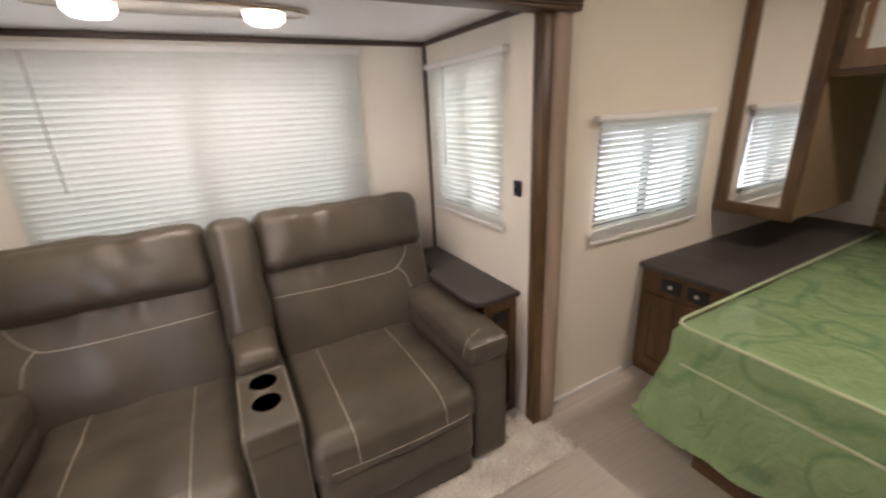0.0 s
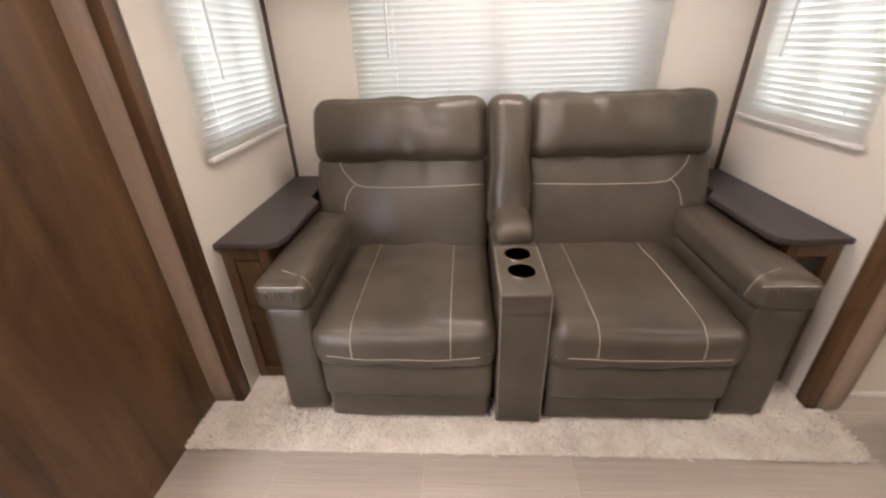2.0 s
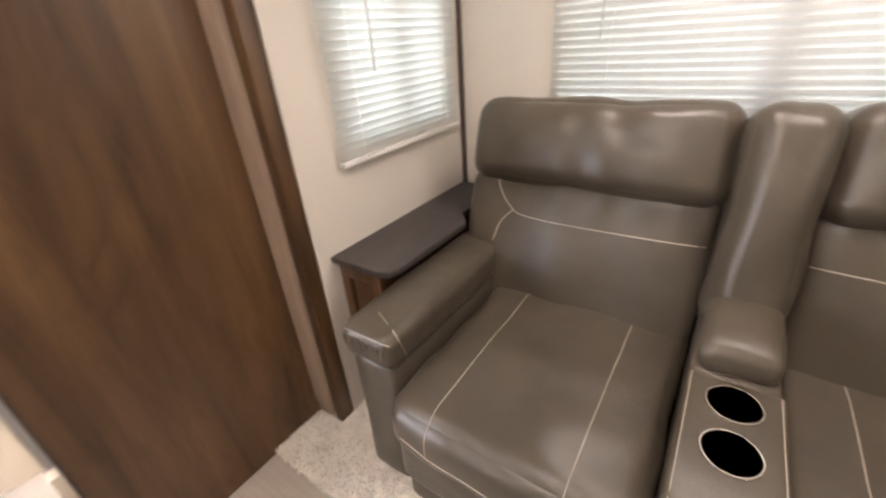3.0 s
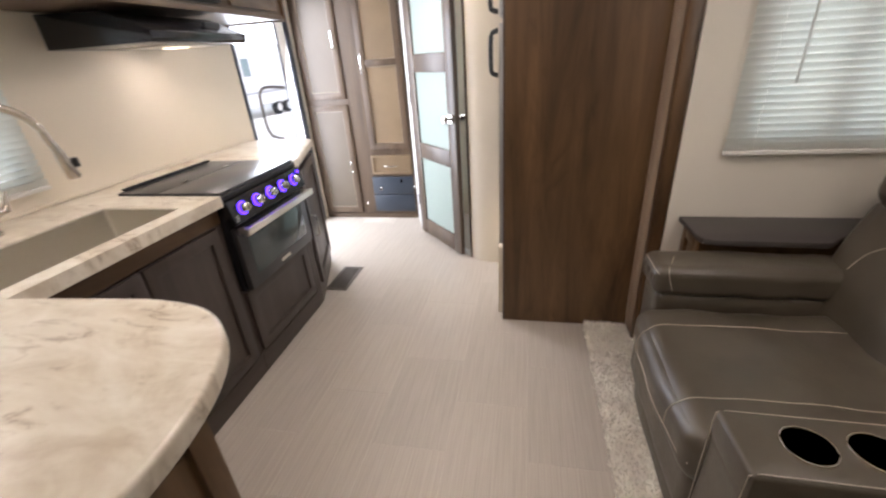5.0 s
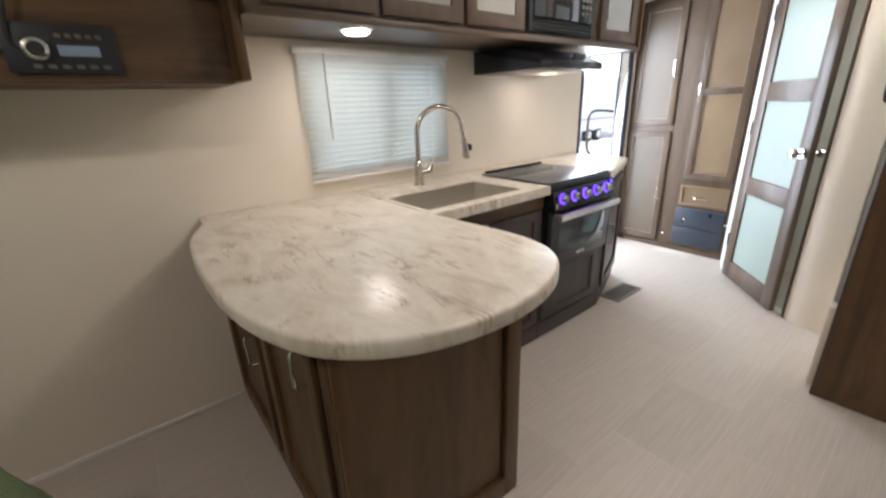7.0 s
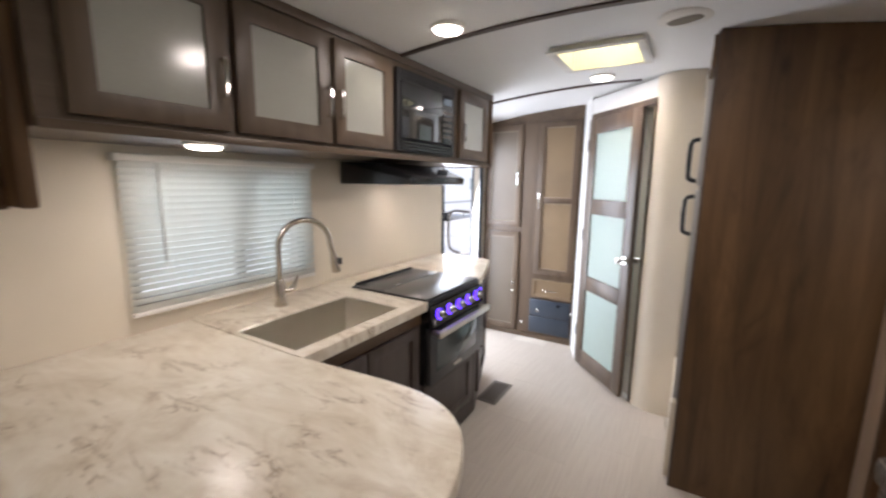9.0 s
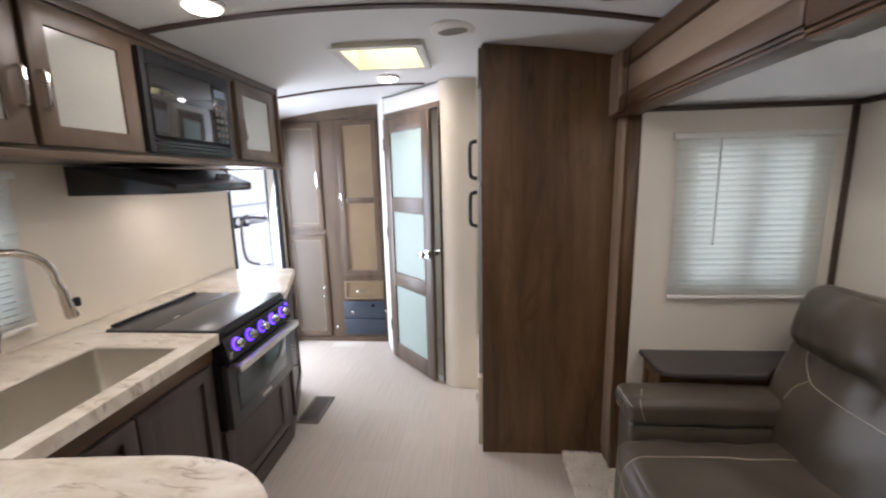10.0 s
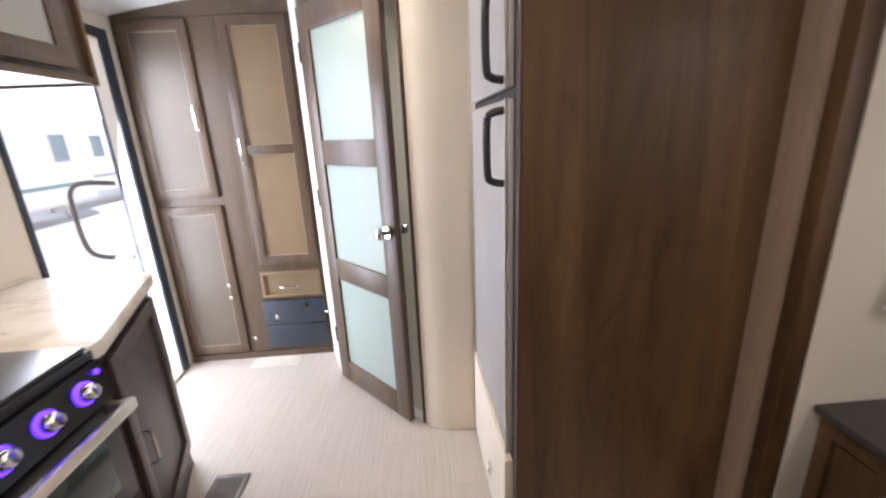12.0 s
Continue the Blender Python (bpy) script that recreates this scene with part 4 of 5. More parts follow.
ceiling_speaker(0.50, 2.23)

# ---- fridge ----
slab = bmesh.new()
edge_ = [(1.806, 0.0), (2.443, 0.0), (2.443, crown(2.443) - 0.002), (2.1, crown(2.1) - 0.002), (1.806, crown(1.806) - 0.002)]
near, back = [slab.verts.new((-0.118, y, z)) for y, z in edge_], [slab.verts.new((-0.15, y, z)) for y, z in edge_]
slab.faces.new(near)
slab.faces.new(back[::-1])
for k in range(5):
    slab.faces.new((near[k], back[k], back[(k + 1) % 5], near[(k + 1) % 5]))
bmesh.ops.recalc_face_normals(slab, faces=slab.faces[:])
single("fridge_panel", slab, "wood_z", "tall dark wood panel enclosing the fridge", "panel", "structure")
single("fridge_panel_edge", boxed(-0.152, -0.116, 1.798, 1.8055, 0.0, 2.14, 0.001), "trim_dark", "dark edge strip of the fridge panel", "trim", "structure")
fg = thing("fridge", "grey two-door fridge with black bow handles", "fridge", (-0.48, 2.1, 0))
part("body", boxed(-0.795, -0.155, 1.80, 2.45, 0.14, 2.0, 0.004), "black_matte", fg)
for z0, z1, h0, h1 in ((0.45, 1.475, 1.27, 1.45), (1.50, 1.96, 1.52, 1.71)):
    d = part("door", boxed(-0.785, -0.165, 1.782, 1.799, z0, z1, 0.003), "fridge", fg)
    part("edge_trim", boxed(-0.788, -0.776, 1.777, 1.782, z0, z1), "steel", d)
    part("edge_trim", boxed(-0.176, -0.163, 1.776, 1.7815, z0, z1), "steel", d)
    part("handle", rod(bmesh.new(), curve_points([(-0.21, 1.782, h0), (-0.21, 1.752, h0 + 0.006), (-0.21, 1.740, h0 + 0.03), (-0.21, 1.740, h1 - 0.03), (-0.21, 1.752, h1 - 0.006), (-0.21, 1.782, h1)], 4), 0.010, 8), "black_matte", d, "black bow handle")
part("lower_panel", boxed(-0.795, -0.155, 1.772, 1.799, 0.02, 0.43, 0.003), "wall", fg, "cream panel below the doors")
part("latch", boxed(-0.40, -0.37, 1.757, 1.7715, 0.16, 0.20, 0.004), "chrome", fg)
part("upper_panel", boxed(-0.795, -0.155, 1.785, 1.80, 2.0, 2.14), "wood_x", fg)

# ---- wardrobe ----
wd = thing("wardrobe", "brown wardrobe wall with tan door panels and a drawer", "wardrobe", (-1.7, 0.45, 0))
part("carcass", boxed(-1.755, -1.662, 0.004, 0.925, 0.0, 2.10), "cab_z", wd)
part("crown_board", boxed(-1.76, -1.655, 0.006, 0.925, 2.05, 2.17), "cab_x", wd)
# the two doors nearest the entry carry painted doorway sheen on their panels
for (a0, a1, z0, z1, mid) in ((0.025, 0.385, 1.085, 2.03, None), (0.025, 0.385, 0.055, 1.035, None), (0.545, 0.905, 0.65, 2.045, 1.345)):
    shaker(wd, "+x", -1.662, a0, a1, z0, z1, "cab_z", "panel_tan" if a0 > 0.3 else "panel_sheen", 0.02, 0.05, mid=mid)
shaker(wd, "+x", -1.662, 0.535, 0.905, 0.425, 0.595, "panel_tan", "panel_tan", 0.02, 0.022, "drawer", bead=False)
part("kick_board", boxed(-1.66, -1.648, 0.02, 0.925, 0.0, 0.04), "cab_x", wd)
for y, z0, z1 in ((0.352, 1.47, 1.60), (0.567, 1.27, 1.41)):
    part("handle", arc_handle(bmesh.new(), (-1.642, y, z0), (-1.642, y, z1), (0.026, 0, 0), 0.006), "chrome", wd)
part("handle", arc_handle(bmesh.new(), (-1.642, 0.66, 0.50), (-1.642, 0.77, 0.50), (0.022, 0, 0), 0.005), "chrome", wd)
for y, z in ((0.345, 0.53), (0.345, 0.45), (0.44, 0.14), (0.915, 0.30)):
    part("latch", disc(bmesh.new(), (-1.642 if y < 0.4 else -1.662, y, z), (1, 0, 0), 0.012, 0.022, 14, 0.004), "chrome", wd)
sf = thing("safe", "slate grey safe built in below the drawer", "safe", (-1.65, 0.71, 0.07))
part("door", boxed(-1.661, -1.640, 0.52, 0.905, 0.235, 0.40, 0.004), "safe", sf)
part("base", boxed(-1.661, -1.642, 0.52, 0.905, 0.07, 0.23, 0.004), "safe", sf)
part("lock", disc(bmesh.new(), (-1.640, 0.60, 0.29), (1, 0, 0), 0.014, 0.008, 16, 0.002), "chrome", sf)
part("latch", boxed(-1.640, -1.634, 0.79, 0.81, 0.35, 0.375), "black", sf)

# floor register
vt = thing("floor_vent", "bronze floor register with fine slats", "vent", (-0.49, 0.68, 0.0))
b = bmesh.new()
for q in ((-0.65, -0.632, 0.61, 0.755), (-0.348, -0.33, 0.61, 0.755), (-0.632, -0.348, 0.61, 0.63), (-0.632, -0.348, 0.735, 0.755)):
    box(b, *q, 0.001, 0.008, 0.002)
part("frame", b, "grille", vt)
part("backing", boxed(-0.632, -0.348, 0.63, 0.735, 0.001, 0.003), "black_matte", vt)
gs = finish("slat", boxed(-0.003, 0.003, -0.052, 0.052, -0.002, 0.002), "grille")
for i in range(22):
    piece("slat", gs, vt, (-0.626 + 0.013 * i + 0.49, 0.6825 - 0.68, 0.005))

# ---- kitchen ----
CT = 0.915


def counter():
    t = thing("countertop", "cream marble-look laminate worktop with a rounded peninsula", "countertop", (1.0, 0.4, 0.875))
    b = bmesh.new()
    z0, z1 = CT - 0.046, CT
    pen = [(1.19, 0.002), (1.905, 0.002), (1.90, 0.10)] + [tuple(p[:2]) for p in curve_points([(1.935, 0.17, 0), (1.995, 0.36, 0), (2.018, 0.66, 0), (2.01, 0.98, 0), (1.955, 1.205, 0), (1.865, 1.33, 0), (1.72, 1.41, 0), (1.54, 1.435, 0), (1.38, 1.41, 0), (1.255, 1.345, 0), (1.18, 1.25, 0), (1.152, 1.12, 0), (1.16, 0.95, 0), (1.178, 0.75, 0)], 4)] + [(1.19, 0.66)]
    prism(b, pen, z0, z1, 0.010, 3)
    part("peninsula_top", b, "marble", t)
    # sink run, around the bowl
    sx0, sx1, sy0, sy1 = 0.575, 1.165, 0.29, 0.635
    b = bmesh.new()
    for q in ((0.43, sx0, 0.002, 0.70), (sx1, 1.188, 0.002, 0.70), (sx0, sx1, 0.002, sy0), (sx0, sx1, sy1, 0.70)):
        box(b, *q, z0, z1 - 0.001)
    bmesh.ops.remove_doubles(b, verts=b.verts[:], dist=1e-4)
    part("sink_run", b, "marble", t, smooth=False)
    b = bmesh.new()
    box(b, -0.15, 0.43, 0.002, 0.19, z0, z1 - 0.001)
    part("strip_behind_cooker", b, "marble", t, smooth=False)
    b = bmesh.new()
    prism(b, [(-0.152, 0.002), (-0.152, 0.69), (-0.20, 0.69), (-0.76, 0.485), (-0.785, 0.455), (-0.785, 0.002)], z0, z1, 0.006)
    part("end_top", b, "marble", t)
    part("upstand", boxed(-0.785, 1.19, 0.002, 0.012, z1 + 0.001, z1 + 0.014, 0.002), "wall", t)
    return t


counter()

sink = thing("sink", "stainless steel single-bowl sink set in the worktop", "sink", (0.87, 0.46, 0.72))
b = bmesh.new()
o = [(0.575, 0.29), (1.165, 0.29), (1.165, 0.635), (0.575, 0.635)]
i_ = [(0.60, 0.31), (1.14, 0.31), (1.14, 0.615), (0.60, 0.615)]
rings = [[b.verts.new((x, y, z)) for x, y in pts] for pts, z in ((o, CT - 0.002), ([(x + (0.004 if x < 0.8 else -0.004), y + (0.004 if y < 0.4 else -0.004)) for x, y in o], CT - 0.006), ([(x + (0.006 if x < 0.8 else -0.006), y + (0.006 if y < 0.4 else -0.006)) for x, y in o], CT - 0.15), (i_, CT - 0.19))]
for q, w in zip(rings, rings[1:]):
    for k in range(4):
        b.faces.new((q[k], q[(k + 1) % 4], w[(k + 1) % 4], w[k]))
b.faces.new(rings[-1])
bmesh.ops.recalc_face_normals(b, faces=b.faces[:])
bmesh.ops.reverse_faces(b, faces=b.faces[:])
bmesh.ops.bevel(b, geom=[e for e in b.edges if abs(e.verts[0].co.z - e.verts[1].co.z) > 0.02], offset=0.012, segments=3, profile=0.5, affect="EDGES")
part("bowl", b, "steel", sink)
part("drain", disc(bmesh.new(), (0.87, 0.43, CT - 0.1895), (0, 0, 1), 0.045, 0.004, 24, 0.002), "chrome", sink)

fc = thing("tap", "brushed nickel pull-down kitchen tap with a lever", "tap", (0.86, 0.155, CT))
part("base", rod(bmesh.new(), [(0.86, 0.155, CT), (0.86, 0.155, CT + 0.01), (0.86, 0.155, CT + 0.012), (0.86, 0.155, CT + 0.12), (0.86, 0.155, CT + 0.13)], [0.030, 0.029, 0.024, 0.022, 0.015], 20), "nickel", fc)
dx, dy = -0.93, 0.36
neck = [(0.86, 0.155, CT + 0.12), (0.86, 0.155, CT + 0.24)] + [(0.86 + dx * (0.125 - 0.125 * math.cos(a)), 0.155 + dy * (0.125 - 0.125 * math.cos(a)), CT + 0.275 + 0.125 * math.sin(a)) for a in (math.pi * k / 14 for k in range(15))]
neck += [(neck[-1][0] + dx * 0.012, neck[-1][1] + dy * 0.012, CT + 0.235)]
part("spout", rod(bmesh.new(), neck, 0.0135, 14), "nickel", fc)
hx, hy = neck[-1][0], neck[-1][1]
hd = part("spray_head", rod(bmesh.new(), [(hx, hy, CT + 0.24), (hx + dx * 0.006, hy + dy * 0.006, CT + 0.19), (hx + dx * 0.016, hy + dy * 0.016, CT + 0.135), (hx + dx * 0.017, hy + dy * 0.017, CT + 0.128)], [0.015, 0.018, 0.022, 0.018], 16), "nickel", fc)
part("button", boxed(hx - 0.045, hx - 0.030, hy - 0.002, hy + 0.02, CT + 0.165, CT + 0.20, 0.004), "black_matte", hd)
part("lever", rod(bmesh.new(), [(0.86, 0.155, CT + 0.07), (0.82, 0.17, CT + 0.072), (0.80, 0.175, CT + 0.075), (0.785, 0.18, CT + 0.12), (0.78, 0.18, CT + 0.135)], [0.014, 0.014, 0.014, 0.006, 0.005], 12), "nickel", fc)

# base units
u = thing("sink_cabinet", "dark brown base cabinet under the sink", "cabinet", (0.84, 0.34, 0))
b = bmesh.new()
box(b, 0.432, 1.262, 0.004, 0.655, 0.0, 0.70)
box(b, 0.432, 1.262, 0.642, 0.655, 0.70, 0.873)
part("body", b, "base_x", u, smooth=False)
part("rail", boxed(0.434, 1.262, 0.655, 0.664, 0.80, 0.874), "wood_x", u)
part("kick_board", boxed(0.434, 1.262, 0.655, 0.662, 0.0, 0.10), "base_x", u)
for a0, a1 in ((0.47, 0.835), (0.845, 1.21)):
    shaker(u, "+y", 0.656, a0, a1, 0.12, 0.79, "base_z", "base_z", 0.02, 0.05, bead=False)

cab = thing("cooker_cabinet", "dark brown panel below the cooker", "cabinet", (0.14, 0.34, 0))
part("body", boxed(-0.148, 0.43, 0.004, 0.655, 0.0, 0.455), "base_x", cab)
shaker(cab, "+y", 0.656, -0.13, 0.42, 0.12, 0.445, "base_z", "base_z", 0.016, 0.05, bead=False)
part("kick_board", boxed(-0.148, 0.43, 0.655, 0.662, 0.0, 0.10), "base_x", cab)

ec = thing("end_cabinet", "dark brown angled end cabinet beside the doorway", "cabinet", (-0.45, 0.3, 0))
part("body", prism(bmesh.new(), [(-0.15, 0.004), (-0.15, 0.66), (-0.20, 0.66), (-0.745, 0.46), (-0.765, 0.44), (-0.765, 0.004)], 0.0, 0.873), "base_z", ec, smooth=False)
ang = math.atan2(0.66 - 0.46, -0.20 + 0.745)
ux, uy = math.cos(ang), math.sin(ang)
nx, ny = -uy, ux


def slanted(s0, s1, d0, d1, z0, z1, r=0.002):
    """A block on the slanted face, from s0 to s1 along it and d0 to d1 out of it."""
    b = boxed(s0, s1, d0, d1, z0, z1, r=r)
    bmesh.ops.transform(b, matrix=Matrix(((ux, nx, 0, -0.745), (uy, ny, 0, 0.46), (0, 0, 1, 0), (0, 0, 0, 1))), verts=b.verts[:])
    return b


d = part("door", slanted(0.03, 0.085, 0.001, 0.02, 0.12, 0.83), "base_z", ec)
for q in ((0.495, 0.55, 0.12, 0.83), (0.085, 0.495, 0.12, 0.175), (0.085, 0.495, 0.775, 0.83)):
    part("stile", slanted(q[0], q[1], 0.001, 0.0195, q[2], q[3]), "base_z", d)
part("panel", slanted(0.085, 0.495, 0.001, 0.008, 0.175, 0.775), "base_z", d)
hb = rod(bmesh.new(), [(-0.745 + ux * 0.50 + nx * q, 0.46 + uy * 0.50 + ny * q, z) for q, z in ((0.02, 0.42), (0.045, 0.425), (0.047, 0.44), (0.047, 0.53), (0.045, 0.545), (0.02, 0.55))], 0.005, 8)
part("handle", hb, "chrome", d)

# cooker
st = thing("cooker", "black slide-in gas cooker with blue-lit knobs and a glass lid", "cooker", (0.14, 0.4, 0.46))
part("body", boxed(-0.147, 0.428, 0.19, 0.685, 0.458, 0.885, 0.004), "black", st)
lid = part("lid", boxed(-0.145, 0.426, 0.195, 0.40, 0.912, 0.924, 0.003), "lid", st, "black glass folding lid")
part("lid_leaf", boxed(-0.145, 0.426, 0.404, 0.69, 0.912, 0.924, 0.003), "lid", lid)
part("rim", boxed(-0.150, 0.431, 0.186, 0.70, 0.886, 0.911, 0.004), "black_matte", st)
for x in (0.0, 0.28):
    part("hinge", rod(bmesh.new(), [(x - 0.02, 0.402, 0.927), (x + 0.02, 0.402, 0.927)], 0.005, 8), "chrome", lid)
part("hinge_bar", boxed(-0.12, 0.40, 0.192, 0.212, 0.925, 0.936, 0.003), "black_matte", lid)
b = bmesh.new()
pr = [(0.686, 0.775), (0.735, 0.785), (0.712, 0.885), (0.686, 0.885)]
lo = [b.verts.new((-0.147, y, z)) for y, z in pr]
hi = [b.verts.new((0.428, y, z)) for y, z in pr]
for k in range(4):
    b.faces.new((lo[k], lo[(k + 1) % 4], hi[(k + 1) % 4], hi[k]))
b.faces.new(lo[::-1])
b.faces.new(hi)
bmesh.ops.recalc_face_normals(b, faces=b.faces[:])
part("control_panel", b, "black", st, smooth=False)
for i in range(5):
    x = 0.355 - 0.105 * i
    c, n = Vector((x, 0.7235, 0.837)), Vector((0, 0.975, 0.224)).normalized()
    kb = part("knob", rod(bmesh.new(), [c + n * q for q in (0.006, 0.012, 0.030, 0.034)], [0.022, 0.022, 0.018, 0.014], 20), "chrome", st, "silver knob")
    part("light_ring", rod(bmesh.new(), [c + n * q for q in (0.0, 0.005, 0.0065)], [0.029, 0.029, 0.024], 24), "blue", kb, "glowing blue ring")
    g = Vector((0, -0.224, 0.975))
    b = bmesh.new()
    rod(b, [c + n * 0.033 - g * 0.012, c + n * 0.037 - g * 0.010, c + n * 0.037 + g * 0.010, c + n * 0.033 + g * 0.012], 0.004, 6)
    part("grip", b, "chrome", kb)
part("igniter", disc(bmesh.new(), (-0.115, 0.722, 0.866), (0, 0.97, 0.22), 0.007, 0.006, 12), "blue", st, "lit blue igniter button")
od = part("oven_door", boxed(-0.143, 0.424, 0.686, 0.716, 0.465, 0.762, 0.006), "oven", st)
part("glass", boxed(-0.085, 0.366, 0.716, 0.7185, 0.525, 0.70, 0.001), "oven_glass", od, "dark oven window")
part("handle", boxed(-0.147, 0.428, 0.752, 0.778, 0.735, 0.768, 0.006), "steel", od, "flat steel handle bar")
for x in (-0.13, 0.40):
    part("bracket", boxed(x - 0.012, x + 0.012, 0.716, 0.754, 0.738, 0.764, 0.003), "steel", od)
part("badge", boxed(0.10, 0.18, 0.7165, 0.7185, 0.487, 0.502), "steel", od, "small plain metal badge")
for k in range(3):
    part("mark", boxed(0.405 - 0.003 * k, 0.420, 0.7335, 0.7345, 0.797 + 0.010 * k, 0.801 + 0.010 * k), "white", st)

# peninsula base
pb = thing("peninsula_cabinet", "dark wood peninsula cabinet with framed end and doors", "cabinet", (1.58, 0.6, 0))
part("body", boxed(1.28, 1.875, 0.004, 1.215, 0.0, 0.873), "wood_z", pb)
b = bmesh.new()
for q in ((1.27, 1.33, 0.0, 0.873), (1.85, 1.886, 0.0, 0.873), (1.33, 1.85, 0.0, 0.085), (1.33, 1.85, 0.80, 0.873)):
    box(b, q[0], q[1], 1.2155, 1.235, q[2], q[3], 0.002)
part("end_frame", b, "wood_z", pb)
part("corner_post", boxed(1.268, 1.28, 1.15, 1.215, 0.0, 0.873), "wood_z", pb)
b = bmesh.new()
for q in ((0.01, 0.06), (0.60, 0.66), (1.16, 1.2145)):
    box(b, 1.8755, 1.888, q[0], q[1], 0.0, 0.873, 0.002)
for h in ((0.0, 0.075), (0.82, 0.873)):
    for q in ((0.06, 0.60), (0.66, 1.16)):
        box(b, 1.8755, 1.8875, q[0], q[1], h[0], h[1], 0.002)
part("side_frame", b, "wood_z", pb)
for a0, a1 in ((0.07, 0.59), (0.67, 1.15)):
    dd = shaker(pb, "+x", 1.876, a0, a1, 0.085, 0.81, "wood_z", "wood_z", 0.024, 0.055, bead=False)
part("handle", arc_handle(bmesh.new(), (1.90, 0.54, 0.46), (1.90, 0.54, 0.58), (0.028, 0, 0), 0.005), "chrome", pb)
part("handle", arc_handle(bmesh.new(), (1.90, 1.10, 0.70), (1.90, 1.10, 0.80), (0.028, 0, 0), 0.005), "chrome", pb)

# wall cabinets
uc = thing("wall_cabinet", "brown wall cabinets with frosted doors above the worktop", "cabinet", (0.45, 0.22, 1.62))
FY = 0.445
part("body", boxed(0.365, 1.70, 0.004, FY, 1.62, 2.12), "cab_x", uc)
part("end_body", boxed(-0.765, -0.215, 0.004, FY, 1.62, 2.12), "cab_x", uc)
part("bridge", boxed(-0.215, 0.365, 0.004, FY, 2.065, 2.12), "cab_x", uc)
part("micro_shelf", boxed(-0.215, 0.365, 0.004, FY, 1.62, 1.655), "cab_x", uc)
part("valance", boxed(-0.77, 1.70, FY + 0.001, FY + 0.014, 1.615, 1.64, 0.004), "cab_x", uc)
part("crown", boxed(-0.77, 1.70, FY + 0.001, FY + 0.012, 2.09, 2.145, 0.004), "cab_x", uc)
part("end_trim", boxed(-0.785, -0.766, 0.004, FY + 0.02, 1.61, 2.14, 0.006), "wood_z", uc)
for a0, a1, hs in ((1.235, 1.64, 1.255), (0.80, 1.205, 0.82), (0.395, 0.775, 0.755), (-0.70, -0.29, -0.315)):
    f = bmesh.new()
    r = 0.062
    z0, z1 = 1.655, 2.075
    ring(f, lambda a, q, z: (a, FY + q, z), a0, a1, z0, z1, r, 0.001, 0.021)
    d = part("door", f, "cab_z", uc)
    part("pane", boxed(a0 + r, a1 - r, FY + 0.006, FY + 0.012, z0 + r, z1 - r), "frosted_cabinet", d, "pale frosted glass")
    part("handle", arc_handle(bmesh.new(), (hs, FY + 0.021, 1.76), (hs, FY + 0.021, 1.87), (0, 0.026, 0), 0.0055), "chrome", d)
mw = thing("microwave", "black built-in microwave above the cooker", "microwave", (0.075, 0.25, 1.66))
part("body", boxed(-0.208, 0.358, 0.05, FY + 0.004, 1.658, 2.06, 0.003), "black_matte", mw)
part("surround", wall_holes(bmesh.new(), "y", FY + 0.005, FY + 0.022, -0.21, 0.36, 1.66, 2.062, [(-0.185, 0.335, 1.70, 2.01)]), "black_matte", mw, smooth=False)
part("door", boxed(-0.06, 0.333, FY + 0.005, FY + 0.03, 1.725, 2.005, 0.006), "glass_black", mw, "glossy black door")
cp = part("control_panel", boxed(-0.183, -0.062, FY + 0.005, FY + 0.029, 1.725, 2.005, 0.004), "black", mw)
for r_ in range(5):
    for c_ in range(3):
        part("button", boxed(-0.165 + 0.033 * c_, -0.143 + 0.033 * c_, FY + 0.0292, FY + 0.0305, 1.76 + 0.034 * r_, 1.776 + 0.034 * r_), "grille", cp)
part("display", boxed(-0.165, -0.08, FY + 0.0292, FY + 0.0305, 1.95, 1.985), "display", cp)
for k in range(5):
    part("louvre", boxed(-0.18, 0.33, FY + 0.006, FY + 0.026, 2.014 + 0.009 * k, 2.019 + 0.009 * k), "black_matte", mw)
for k in range(3):
    part("louvre", boxed(-0.18, 0.33, FY + 0.006, FY + 0.028, 1.668 + 0.016 * k, 1.677 + 0.016 * k), "black", mw)

hd = thing("range_hood", "black range hood under the microwave, lamp on", "range hood", (0, 0.25, 1.48))
b = bmesh.new()
pr = [(0.004, 1.485), (0.50, 1.485), (0.51, 1.50), (0.51, 1.525), (0.33, 1.60), (0.004, 1.613)]
lo = [b.verts.new((-0.275, y, z)) for y, z in pr]
hi = [b.verts.new((0.305, y, z)) for y, z in pr]
for k in range(6):
    b.faces.new((lo[k], lo[(k + 1) % 6], hi[(k + 1) % 6], hi[k]))
b.faces.new(lo[::-1])
b.faces.new(hi)
bmesh.ops.recalc_face_normals(b, faces=b.faces[:])
bmesh.ops.bevel(b, geom=b.edges[:], offset=0.003, segments=2, profile=0.5, affect="EDGES")
part("canopy", b, "black", hd)
part("filter", boxed(-0.22, 0.10, 0.12, 0.40, 1.481, 1.4845), "steel", hd)
part("lamp", boxed(-0.12, -0.06, 0.20, 0.30, 1.479, 1.4805, 0.0005), "hood_lamp", hd, "warm glowing hood lamp")
part("switch", boxed(-0.18, -0.08, 0.43, 0.45, 1.54, 1.575, 0.002), "black_matte", hd)
area("hood_light", (-0.09, 0.25, 1.474), (-0.09, 0.18, 0.9), 0.06, 0.10, 1.4, WARM)
# added fill below the end wall cabinet, without any fixture
area("entry_cabinet_fill", (-0.50, 0.25, 1.612), (-0.50, 0.25, 0), 0.05, 0.05, 0.6, WARM)

